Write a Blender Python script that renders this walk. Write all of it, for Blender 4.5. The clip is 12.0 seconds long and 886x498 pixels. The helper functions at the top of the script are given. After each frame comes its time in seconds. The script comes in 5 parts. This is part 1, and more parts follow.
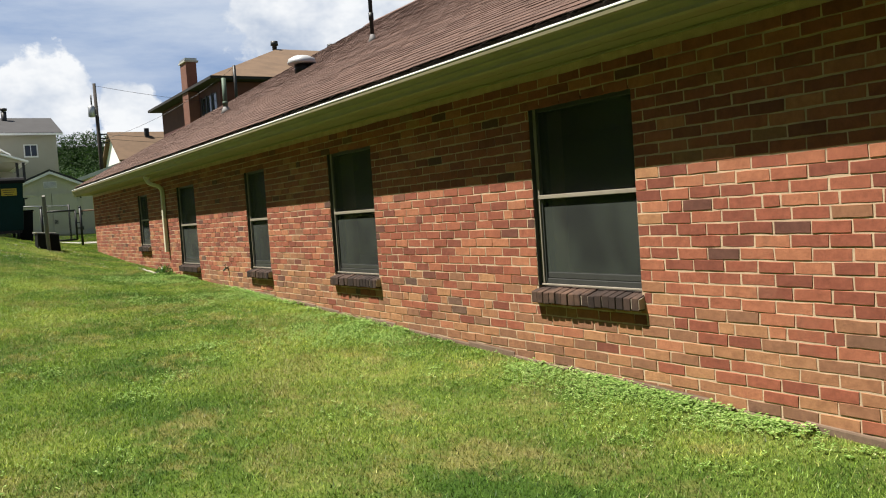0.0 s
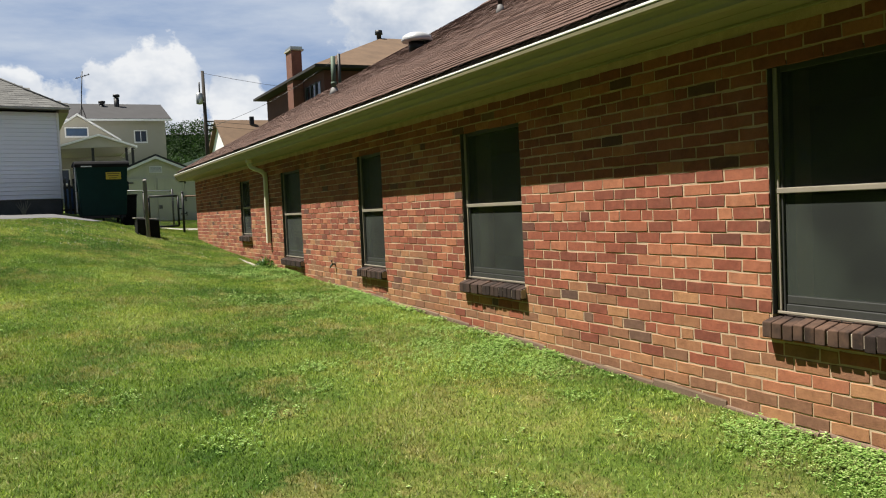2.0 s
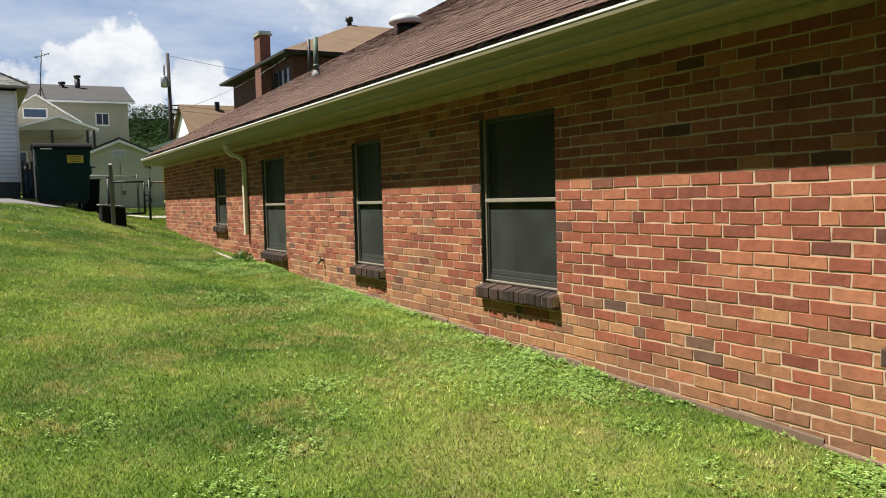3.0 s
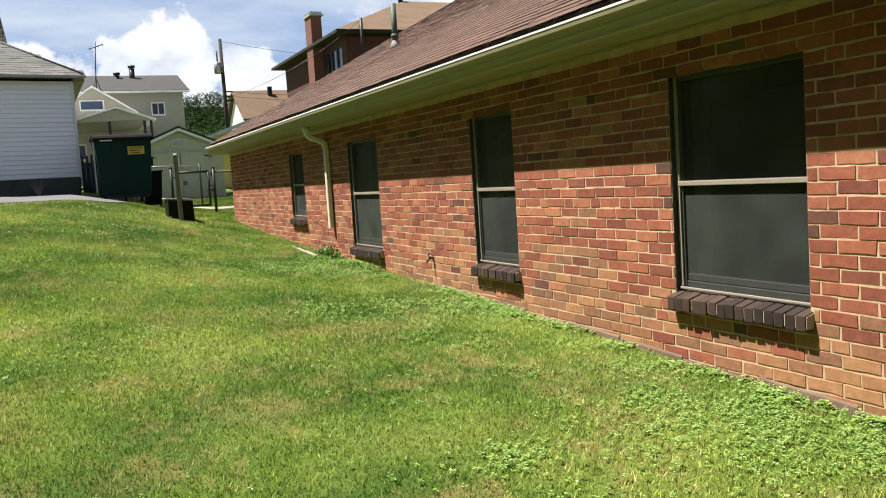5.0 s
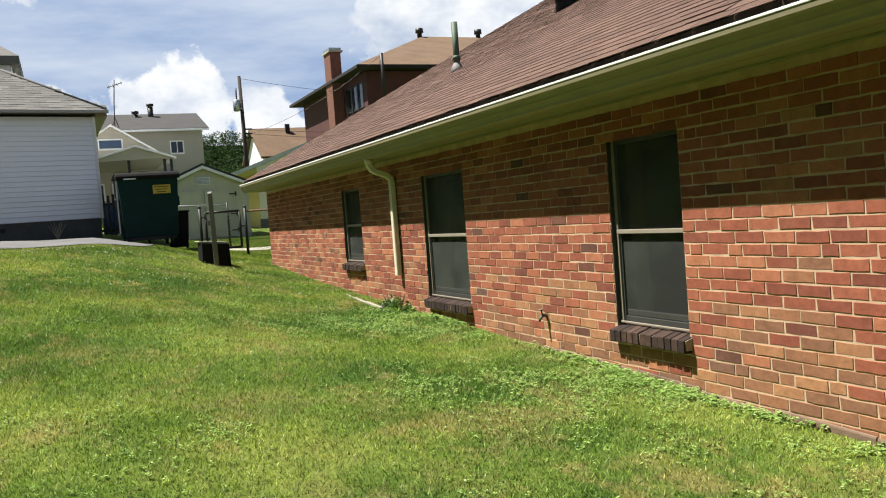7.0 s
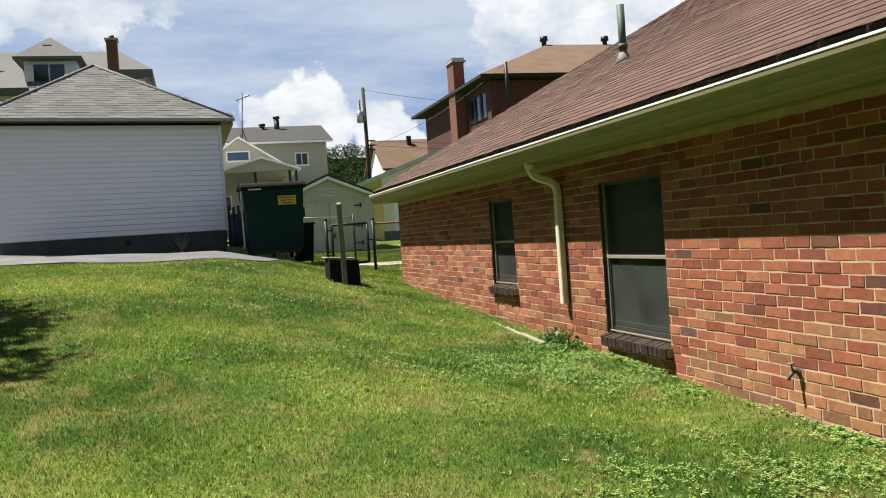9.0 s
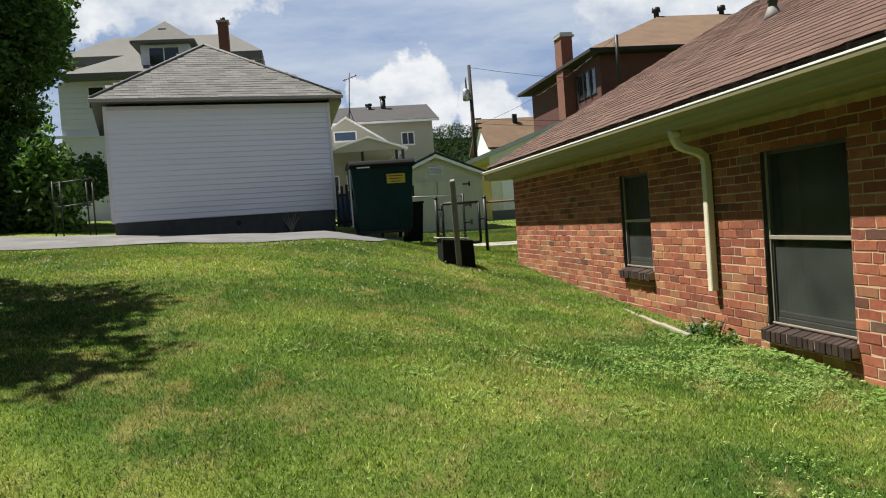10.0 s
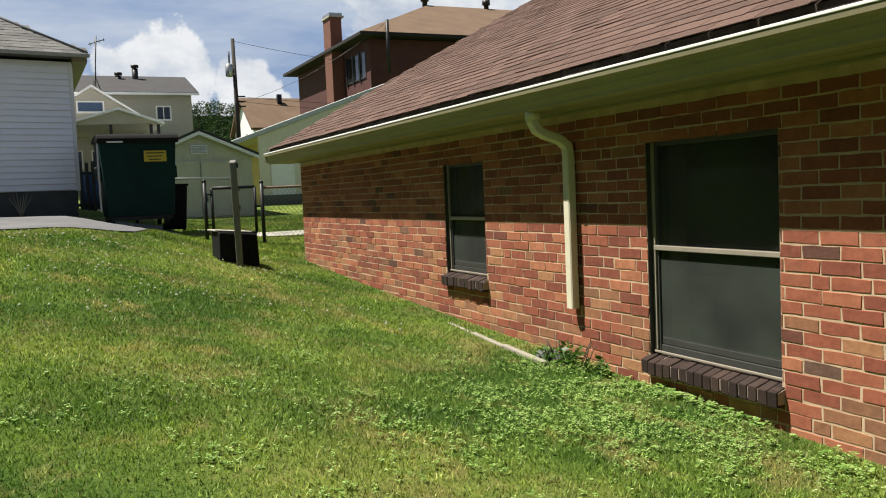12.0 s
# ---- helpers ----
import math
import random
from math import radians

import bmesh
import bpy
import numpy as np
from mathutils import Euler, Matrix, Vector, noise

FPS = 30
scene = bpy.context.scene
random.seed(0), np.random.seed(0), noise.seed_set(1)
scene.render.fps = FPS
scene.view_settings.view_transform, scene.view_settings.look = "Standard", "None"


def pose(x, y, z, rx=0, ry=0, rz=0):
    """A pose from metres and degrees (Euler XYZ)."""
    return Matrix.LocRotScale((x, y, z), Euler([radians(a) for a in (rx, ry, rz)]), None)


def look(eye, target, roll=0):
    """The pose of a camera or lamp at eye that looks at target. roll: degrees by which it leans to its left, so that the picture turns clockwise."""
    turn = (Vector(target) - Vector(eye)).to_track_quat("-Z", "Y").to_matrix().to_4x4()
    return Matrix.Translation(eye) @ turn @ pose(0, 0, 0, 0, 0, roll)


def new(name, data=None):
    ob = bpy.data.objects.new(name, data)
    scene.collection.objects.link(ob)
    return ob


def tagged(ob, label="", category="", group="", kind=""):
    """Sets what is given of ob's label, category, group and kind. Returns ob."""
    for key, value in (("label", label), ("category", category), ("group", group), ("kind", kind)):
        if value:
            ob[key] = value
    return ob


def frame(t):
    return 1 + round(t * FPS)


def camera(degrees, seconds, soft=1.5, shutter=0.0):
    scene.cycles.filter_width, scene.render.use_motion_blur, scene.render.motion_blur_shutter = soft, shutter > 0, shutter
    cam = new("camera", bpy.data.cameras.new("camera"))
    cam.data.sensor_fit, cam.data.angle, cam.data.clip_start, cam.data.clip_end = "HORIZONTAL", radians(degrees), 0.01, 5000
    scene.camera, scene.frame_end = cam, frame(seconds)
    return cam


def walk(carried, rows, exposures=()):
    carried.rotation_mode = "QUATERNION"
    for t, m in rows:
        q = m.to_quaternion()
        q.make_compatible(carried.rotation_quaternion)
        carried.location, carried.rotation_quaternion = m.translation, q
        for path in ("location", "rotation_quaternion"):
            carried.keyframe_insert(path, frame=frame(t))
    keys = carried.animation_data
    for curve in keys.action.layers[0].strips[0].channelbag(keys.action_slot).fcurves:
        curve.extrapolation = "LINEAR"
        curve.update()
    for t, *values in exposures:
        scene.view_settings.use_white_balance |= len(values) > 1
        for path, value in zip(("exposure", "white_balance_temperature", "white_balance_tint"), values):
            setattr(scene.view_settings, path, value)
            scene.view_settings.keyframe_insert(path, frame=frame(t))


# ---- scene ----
cam = camera(55.0, 12.0, soft=1.1)
PATH = [
    (0, (0.142, 0.168, 1.301), (1.201, 1.862, 1.208), -4.0),
    (0.5, (0.329, 0.523, 1.293), (1.214, 2.312, 1.175), -3.2),
    (1, (0.443, 0.908, 1.299), (1.326, 2.698, 1.167), -3.2),
    (1.5, (0.487, 1.301, 1.319), (1.364, 3.096, 1.211), -3.0),
    (2, (0.529, 1.744, 1.326), (1.394, 3.545, 1.23), -2.6),
    (2.5, (0.5, 2.166, 1.344), (1.415, 3.941, 1.24), -3.2),
    (3, (0.521, 2.627, 1.366), (1.461, 4.388, 1.246), -1.5),
    (3.2, (0.525, 2.81, 1.36), (1.472, 4.566, 1.227), -1.3),
    (4.8, (0.561, 4.116, 1.456), (1.402, 5.922, 1.272), -3.9),
    (5, (0.568, 4.289, 1.459), (1.395, 6.103, 1.292), -3.7),
    (5.5, (0.602, 4.733, 1.479), (1.406, 6.561, 1.369), -2.4),
    (6, (0.544, 5.174, 1.511), (1.422, 6.968, 1.413), -3.2),
    (6.5, (0.495, 5.59, 1.509), (1.327, 7.407, 1.434), -3.5),
    (6.7, (0.483, 5.757, 1.528), (1.281, 7.59, 1.448), -4.3),
    (8.3, (0.561, 7.147, 1.566), (1.465, 8.928, 1.468), -4.9),
    (8.5, (0.584, 7.325, 1.575), (1.461, 9.12, 1.485), -4.7),
    (9, (0.638, 7.665, 1.609), (1.193, 9.586, 1.576), -4.0),
    (9.5, (0.66, 8.062, 1.612), (0.893, 10.048, 1.576), -4.3),
    (10, (0.636, 8.434, 1.61), (0.951, 10.408, 1.547), -4.1),
    (10.5, (0.68, 8.819, 1.649), (1.271, 10.728, 1.556), -4.1),
    (11, (0.639, 9.21, 1.679), (1.38, 11.067, 1.604), -5.3),
    (11.5, (0.644, 9.643, 1.699), (1.417, 11.486, 1.646), -3.9),
    (12, (0.675, 10.085, 1.706), (1.521, 11.892, 1.575), -2.5),
]
STOPS = [(0, 1.27), (0.5, 0.99), (1, 1.05), (2, 1.15), (3, 1.28), (5, 1.49), (5.5, 1.56), (6, 1.50), (6.5, 1.40), (8.5, 1.36), (9, 1.30), (9.5, 1.14), (10, 1.18), (11, 1.19), (12, 1.13)]
walk(cam, [(t, look(eye, target, roll)) for t, eye, target, roll in PATH], STOPS)

# ---------------------------------------------------------------- light
SUN_DIR = Vector((0.445, -0.26, -1.0)).normalized()      # the way the sunlight travels
sun_up = math.asin(-SUN_DIR.z)
sun_az = math.atan2(-SUN_DIR.x, -SUN_DIR.y)             # clockwise from +y

sun_data = bpy.data.lights.new("sun", "SUN")
sun_data.energy, sun_data.angle, sun_data.color = 5.0, radians(0.55), (1.0, 0.945, 0.85)
sun = new("sun", sun_data)
sun.rotation_euler = SUN_DIR.to_track_quat("-Z", "Y").to_euler()

world = bpy.data.worlds.new("sky")
scene.world = world
world.use_nodes = True
wt = world.node_tree
wt.nodes.clear()


def wn(kind, **inputs):
    n = wt.nodes.new(kind)
    for k, v in inputs.items():
        n.inputs[k].default_value = v
    return n


def wmath(op, a, b=None, c=None, clamp=False):
    n = wt.nodes.new("ShaderNodeMath")
    n.operation, n.use_clamp = op, clamp
    for i, v in enumerate((a, b, c)):
        if v is None:
            continue
        if isinstance(v, (int, float)):
            n.inputs[i].default_value = v
        else:
            wt.links.new(v, n.inputs[i])
    return n.outputs[0]


sky = wt.nodes.new("ShaderNodeTexSky")
sky.sky_type, sky.sun_disc = "NISHITA", False
sky.sun_elevation, sky.sun_rotation = sun_up, sun_az
sky.air_density, sky.dust_density, sky.ozone_density = 1.0, 0.6, 1.0
coord = wt.nodes.new("ShaderNodeTexCoord")
sep = wt.nodes.new("ShaderNodeSeparateXYZ")
wt.links.new(coord.outputs["Generated"], sep.inputs[0])
az = wmath("MULTIPLY", wmath("ARCTAN2", sep.outputs[0], sep.outputs[1]), 180 / math.pi)
el = wmath("MULTIPLY", wmath("ARCSINE", sep.outputs[2]), 180 / math.pi)


def cloud_noise(sx, sz, scale, detail, rough, shift):
    m = wt.nodes.new("ShaderNodeMapping")
    m.inputs["Scale"].default_value = (sx, sx, sz)
    m.inputs["Location"].default_value = (shift, shift * 0.7, 0)
    wt.links.new(coord.outputs["Generated"], m.inputs[0])
    n = wn("ShaderNodeTexNoise", Scale=scale, Detail=detail, Roughness=rough)
    wt.links.new(m.outputs[0], n.inputs["Vector"])
    return n.outputs[0]


puff = cloud_noise(1.0, 1.2, 17.0, 9.0, 0.58, 0.35)
streak = cloud_noise(1.0, 4.5, 3.2, 8.0, 0.6, 2.1)


def heap(a0, e0, wa, we):
    """A cumulus heap: highest at its middle, flat below."""
    x = wmath("DIVIDE", wmath("SUBTRACT", az, a0), wa)
    y = wmath("DIVIDE", wmath("SUBTRACT", el, e0), we)
    return wmath("SUBTRACT", 1.0, wmath("ADD", wmath("MULTIPLY", x, x), wmath("MULTIPLY", y, y)))


heaps = heap(6.8, 6.0, 4.2, 5.2)
for spec in ((0.6, 5.5, 4.0, 4.3), (12.9, 5.5, 2.6, 3.9), (23.5, 14.0, 5.0, 6.5), (30.0, 13.0, 6.0, 8.0), (-9.0, 17.5, 9.5, 5.5), (0.5, 20.0, 5.0, 4.0), (60.0, 8.0, 14.0, 5.0), (-100.0, 6.0, 16.0, 4.0), (150.0, 7.0, 20.0, 4.0)):
    heaps = wmath("MAXIMUM", heaps, heap(*spec))
heaps = wmath("MAXIMUM", heaps, -1.5)
dense = wmath("MULTIPLY_ADD", wmath("SUBTRACT", puff, 0.5), 2.6, heaps)
cumulus = wmath("SMOOTH_MIN", wmath("MULTIPLY", dense, 4.5, clamp=True), 1.0, 0.05)
low = wmath("SUBTRACT", 1.0, wmath("DIVIDE", wmath("SUBTRACT", el, 16.0), 20.0, clamp=True))     # layers crowd towards the horizon
veil = wmath("MULTIPLY", wmath("MULTIPLY", wmath("SUBTRACT", streak, 0.34), 3.2, clamp=True), wmath("MULTIPLY_ADD", low, 0.75, 0.1))
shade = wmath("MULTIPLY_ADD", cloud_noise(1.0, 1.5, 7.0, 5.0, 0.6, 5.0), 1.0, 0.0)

sky_strength = wt.nodes.new("ShaderNodeMixRGB")
sky_strength.blend_type = "MULTIPLY"
sky_strength.inputs[0].default_value = 1.0
sky_strength.inputs[2].default_value = (0.50, 0.505, 0.52, 1)
wt.links.new(sky.outputs[0], sky_strength.inputs[1])
haze_mix = wt.nodes.new("ShaderNodeMixRGB")
haze_mix.inputs[2].default_value = (2.1, 3.2, 5.4, 1)
wt.links.new(wmath("MULTIPLY", low, 0.85), haze_mix.inputs[0])
wt.links.new(sky_strength.outputs[0], haze_mix.inputs[1])
veil_mix = wt.nodes.new("ShaderNodeMixRGB")
veil_mix.inputs[2].default_value = (5.2, 5.8, 6.75, 1)
wt.links.new(veil, veil_mix.inputs[0])
wt.links.new(haze_mix.outputs[0], veil_mix.inputs[1])
tone = wt.nodes.new("ShaderNodeValToRGB")
tone.color_ramp.elements[0].position, tone.color_ramp.elements[0].color = 0.36, (0.48, 0.56, 0.68, 1)
tone.color_ramp.elements[1].position, tone.color_ramp.elements[1].color = 0.60, (1, 1, 0.98, 1)
wt.links.new(shade, tone.inputs[0])
bright = wt.nodes.new("ShaderNodeMixRGB")
bright.blend_type = "MULTIPLY"
bright.inputs[0].default_value = 1.0
bright.inputs[2].default_value = (7.8, 7.95, 8.3, 1)
wt.links.new(tone.outputs[0], bright.inputs[1])
heap_mix = wt.nodes.new("ShaderNodeMixRGB")
wt.links.new(cumulus, heap_mix.inputs[0])
wt.links.new(veil_mix.outputs[0], heap_mix.inputs[1])
wt.links.new(bright.outputs[0], heap_mix.inputs[2])
back = wn("ShaderNodeBackground", Strength=0.05)
wt.links.new(heap_mix.outputs[0], back.inputs[0])
wout = wt.nodes.new("ShaderNodeOutputWorld")
wt.links.new(back.outputs[0], wout.inputs[0])


# ---------------------------------------------------------------- materials
def material(name, build):
    m = bpy.data.materials.new(name)
    m.use_nodes = True
    t = m.node_tree
    b = t.nodes["Principled BSDF"]
    build(t, b)
    return m


def nmath(t, op, a, b=None, clamp=False):
    n = t.nodes.new("ShaderNodeMath")
    n.operation, n.use_clamp = op, clamp
    for i, v in enumerate((a, b)):
        if v is None:
            continue
        if isinstance(v, (int, float)):
            n.inputs[i].default_value = v
        else:
            t.links.new(v, n.inputs[i])
    return n.outputs[0]


def position(t):
    return t.nodes.new("ShaderNodeNewGeometry").outputs["Position"]


def tex(t, scale, detail=5.0, rough=0.6, stretch=(1, 1, 1), vector=None):
    m = t.nodes.new("ShaderNodeMapping")
    m.inputs["Scale"].default_value = stretch
    t.links.new(vector if vector is not None else position(t), m.inputs[0])
    n = t.nodes.new("ShaderNodeTexNoise")
    n.inputs["Scale"].default_value, n.inputs["Detail"].default_value, n.inputs["Roughness"].default_value = scale, detail, rough
    t.links.new(m.outputs[0], n.inputs["Vector"])
    return n.outputs[0]


def ramp(t, value, stops, mode="LINEAR"):
    r = t.nodes.new("ShaderNodeValToRGB")
    r.color_ramp.interpolation = mode
    e = r.color_ramp.elements
    while len(e) < len(stops):
        e.new(0.5)
    for el_, (p, c) in zip(e, stops):
        el_.position, el_.color = p, (*c, 1)
    t.links.new(value, r.inputs[0])
    return r.outputs[0]


def mix(t, fac, a, b, mode="MIX"):
    n = t.nodes.new("ShaderNodeMixRGB")
    n.blend_type = mode
    for i, v in enumerate((fac, a, b)):
        if isinstance(v, (int, float)):
            n.inputs[i].default_value = v
        elif isinstance(v, tuple):
            n.inputs[i].default_value = (*v, 1)
        else:
            t.links.new(v, n.inputs[i])
    return n.outputs[0]


def bump(t, b, height, strength=0.4, distance=0.004):
    n = t.nodes.new("ShaderNodeBump")
    n.inputs["Strength"].default_value, n.inputs["Distance"].default_value = strength, distance
    t.links.new(height, n.inputs["Height"])
    t.links.new(n.outputs[0], b.inputs["Normal"])


def plain(name, colour, rough=0.6, metal=0.0, vary=0.25, scale=6.0, grain=90.0, relief=0.25, stretch=(1, 1, 1), dirt=None, spec=0.4):
    """Paint, metal, plastic: a base colour with blotches, grain and, where given, dirt of another colour."""
    def build(t, b):
        big, small = tex(t, scale, 6, 0.65, stretch), tex(t, grain, 3, 0.6, stretch)
        dark = tuple(c * (1 - vary) for c in colour)
        light = tuple(min(1, c * (1 + vary * 0.6)) for c in colour)
        c = ramp(t, big, [(0.3, dark), (0.7, light)])
        c = mix(t, 0.35, c, ramp(t, small, [(0.3, dark), (0.7, light)]))
        if dirt:
            c = mix(t, nmath(t, "MULTIPLY", nmath(t, "SUBTRACT", tex(t, scale * 0.7, 8, 0.7), 0.52), 3.0, True), c, dirt)
        t.links.new(c, b.inputs["Base Color"])
        b.inputs["Roughness"].default_value, b.inputs["Metallic"].default_value = rough, metal
        b.inputs["Specular IOR Level"].default_value = spec
        bump(t, b, small, relief, 0.002)
    return material(name, build)


def chance(t, single):
    """A random number per piece: by object for pieces that are objects, by island for the joined rest."""
    if single:
        return t.nodes.new("ShaderNodeObjectInfo").outputs["Random"]
    return t.nodes.new("ShaderNodeNewGeometry").outputs["Random Per Island"]


RED_STOPS = [(0.0, (0.085, 0.042, 0.030)), (0.015, (0.105, 0.044, 0.031)), (0.035, (0.165, 0.050, 0.031)), (0.4, (0.232, 0.069, 0.039)), (0.75, (0.275, 0.091, 0.049)), (1.0, (0.345, 0.138, 0.070))]
BUFF_STOPS = [(0.0, (0.085, 0.048, 0.036)), (0.02, (0.13, 0.072, 0.049)), (0.05, (0.190, 0.092, 0.052)), (0.55, (0.258, 0.115, 0.058)), (1.0, (0.335, 0.165, 0.078))]


def brick_material(name, stops, single):
    def build(t, b):
        c = ramp(t, chance(t, single), stops)
        blotch = tex(t, 17, 7, 0.75)
        c = mix(t, nmath(t, "MULTIPLY", nmath(t, "SUBTRACT", blotch, 0.35), 2.2, True), mix(t, 1.0, c, (1.18, 1.22, 1.25), "MULTIPLY"), mix(t, 1.0, c, (0.62, 0.58, 0.58), "MULTIPLY"))
        c = mix(t, nmath(t, "MULTIPLY", nmath(t, "SUBTRACT", tex(t, 2.2, 6, 0.7), 0.56), 2.2, True), c, (0.235, 0.13, 0.08))
        speck = tex(t, 210, 3, 0.7)
        c = mix(t, nmath(t, "MULTIPLY", nmath(t, "SUBTRACT", speck, 0.55), 3.0, True), c, (0.09, 0.05, 0.04))
        t.links.new(c, b.inputs["Base Color"])
        b.inputs["Roughness"].default_value = 0.88
        b.inputs["Specular IOR Level"].default_value = 0.25
        bump(t, b, nmath(t, "ADD", tex(t, 28, 5, 0.6), nmath(t, "MULTIPLY", speck, 0.4)), 0.55, 0.005)
    return material(name, build)


RED = [brick_material("red_brick_joined", RED_STOPS, False), brick_material("red_brick", RED_STOPS, True)]
BUFF = [brick_material("buff_brick_joined", BUFF_STOPS, False), brick_material("buff_brick", BUFF_STOPS, True)]
SILL_BRICK = brick_material("dark_sill_brick", [(0.0, (0.017, 0.011, 0.009)), (0.5, (0.029, 0.018, 0.014)), (1.0, (0.050, 0.030, 0.022))], True)
MORTAR = plain("mortar", (0.47, 0.345, 0.232), 0.95, vary=0.3, scale=7, grain=160, relief=0.6, dirt=(0.28, 0.21, 0.145), spec=0.1)
SILL_MORTAR = plain("dark_mortar", (0.34, 0.28, 0.22), 0.95, vary=0.3, scale=9, grain=150, relief=0.6)
HOUSE_WHITE = plain("grey_white_siding", (0.70, 0.70, 0.78), 0.6, vary=0.08, scale=1.0, grain=20, stretch=(0.3, 1, 3))
CONCRETE = plain("concrete", (0.36, 0.34, 0.30), 0.92, vary=0.3, scale=4, grain=120, relief=0.5, dirt=(0.2, 0.19, 0.16), spec=0.15)
BLOCK = plain("painted_block", (0.10, 0.105, 0.10), 0.9, vary=0.3, scale=3, grain=100, relief=0.5, dirt=(0.055, 0.06, 0.05), spec=0.15)


def shingle_material(name, colours, single, fleck=(0.33, 0.24, 0.19)):
    def build(t, b):
        c = ramp(t, chance(t, single), colours)
        grit = tex(t, 260, 3, 0.7)
        c = mix(t, nmath(t, "MULTIPLY", tex(t, 1.1, 6, 0.7, (1, 0.35, 1)), 0.75), c, mix(t, 1.0, c, (0.55, 0.52, 0.5), "MULTIPLY"))
        c = mix(t, nmath(t, "MULTIPLY", nmath(t, "SUBTRACT", grit, 0.5), 2.0, True), c, fleck)
        t.links.new(c, b.inputs["Base Color"])
        b.inputs["Roughness"].default_value = 0.93
        b.inputs["Specular IOR Level"].default_value = 0.2
        bump(t, b, grit, 0.7, 0.003)
    return material(name, build)


BROWN_STOPS = [(0.0, (0.064, 0.039, 0.031)), (0.12, (0.083, 0.049, 0.039)), (0.6, (0.098, 0.058, 0.046)), (1.0, (0.124, 0.075, 0.059))]
SHINGLE = [shingle_material("brown_shingle_joined", BROWN_STOPS, False), shingle_material("brown_shingle", BROWN_STOPS, True)]
GREY_SHINGLE = [shingle_material("grey_shingle_joined", [(0.0, (0.106, 0.107, 0.104)), (0.5, (0.140, 0.141, 0.136)), (1.0, (0.174, 0.175, 0.168))], False, (0.30, 0.305, 0.30)),
                shingle_material("grey_shingle", [(0.0, (0.106, 0.107, 0.104)), (0.5, (0.140, 0.141, 0.136)), (1.0, (0.174, 0.175, 0.168))], True, (0.30, 0.305, 0.30))]
SLATE = plain("slate_roof", (0.034, 0.033, 0.034), 0.85, vary=0.35, scale=1.5, grain=40)
TAN_ROOF = plain("tan_roof", (0.122, 0.076, 0.044), 0.9, vary=0.35, scale=0.8, grain=25)
FELT = plain("roof_felt", (0.014, 0.012, 0.011), 0.9, vary=0.4, scale=5)
DECK = plain("roof_deck_edge", (0.06, 0.043, 0.034), 0.9, vary=0.5, scale=9, grain=50, relief=0.5)

TRIM = plain("cream_trim", (0.60, 0.56, 0.43), 0.5, vary=0.12, scale=5, grain=60, relief=0.1, dirt=(0.52, 0.48, 0.36))
FASCIA_GREY = plain("grey_fascia", (0.34, 0.325, 0.30), 0.7, vary=0.12, scale=3, grain=50)
LEAD = plain("lead", (0.15, 0.145, 0.14), 0.7, vary=0.25, scale=8)
# the trim's cream darkened: the eave's shade is put into the colour
SHADED_CREAM = plain("shade_toned_cream", (0.255, 0.228, 0.138), 0.65, vary=0.12, scale=4, grain=60, relief=0.1, dirt=(0.205, 0.182, 0.105))
WHITE = plain("white_paint", (0.74, 0.74, 0.72), 0.55, vary=0.1, scale=2, grain=60, relief=0.1, dirt=(0.55, 0.54, 0.5))
VINYL = plain("white_vinyl", (0.86, 0.88, 0.93), 0.5, vary=0.06, scale=1.5, grain=40, relief=0.08, stretch=(0.3, 1, 3))
CREAM = plain("cream_wall", (0.34, 0.32, 0.262), 0.75, vary=0.1, scale=1.0, grain=30)
SHED_WALL = plain("grey_cream_board", (0.48, 0.46, 0.37), 0.75, vary=0.12, scale=2, grain=40, stretch=(3, 1, 0.3))
SUNLIT_WALL = plain("sunlit_wall_tone", (0.554, 0.437, 0.218), 0.8, vary=0.1, scale=1.2)
GREENISH = plain("pale_beige_wall", (0.62, 0.58, 0.46), 0.8, vary=0.1, scale=1.2)
FRAME = plain("bronze_frame", (0.055, 0.056, 0.054), 0.45, 0.3, vary=0.2, scale=8, grain=80, relief=0.1)
RAIL = plain("tan_sash_rail", (0.29, 0.255, 0.205), 0.5, 0.2, vary=0.2, scale=8, grain=80, relief=0.1)
BLACK = plain("black_metal", (0.018, 0.018, 0.018), 0.5, 0.3, vary=0.3)
BLACK_PLASTIC = plain("black_plastic", (0.009, 0.009, 0.0095), 0.75, vary=0.4, scale=4, dirt=(0.018, 0.017, 0.016), spec=0.1)
STEEL = plain("galvanised_steel", (0.34, 0.35, 0.35), 0.45, 0.7, vary=0.2, scale=10)
RUST = plain("rusty_pipe", (0.17, 0.10, 0.07), 0.8, 0.3, vary=0.4, scale=12)
GREEN_PIPE = plain("green_copper_pipe", (0.07, 0.105, 0.075), 0.65, 0.3, vary=0.35, scale=10, dirt=(0.12, 0.11, 0.085))
GREEN_PAINT = plain("dark_green_paint", (0.0045, 0.026, 0.023), 0.6, 0.0, vary=0.3, scale=3, grain=50, dirt=(0.008, 0.026, 0.022), spec=0.12)
YELLOW = plain("yellow_sign", (0.462, 0.353, 0.025), 0.5, vary=0.1)
RUBBER = plain("rubber", (0.012, 0.012, 0.012), 0.8, vary=0.3)
OLD_WOOD = plain("weathered_wood", (0.165, 0.16, 0.14), 0.9, vary=0.4, scale=9, grain=70, relief=0.7, stretch=(4, 4, 0.35), dirt=(0.13, 0.125, 0.1))
POLE_WOOD = plain("pole_wood", (0.04, 0.032, 0.026), 0.9, vary=0.4, scale=5, stretch=(4, 4, 0.3))
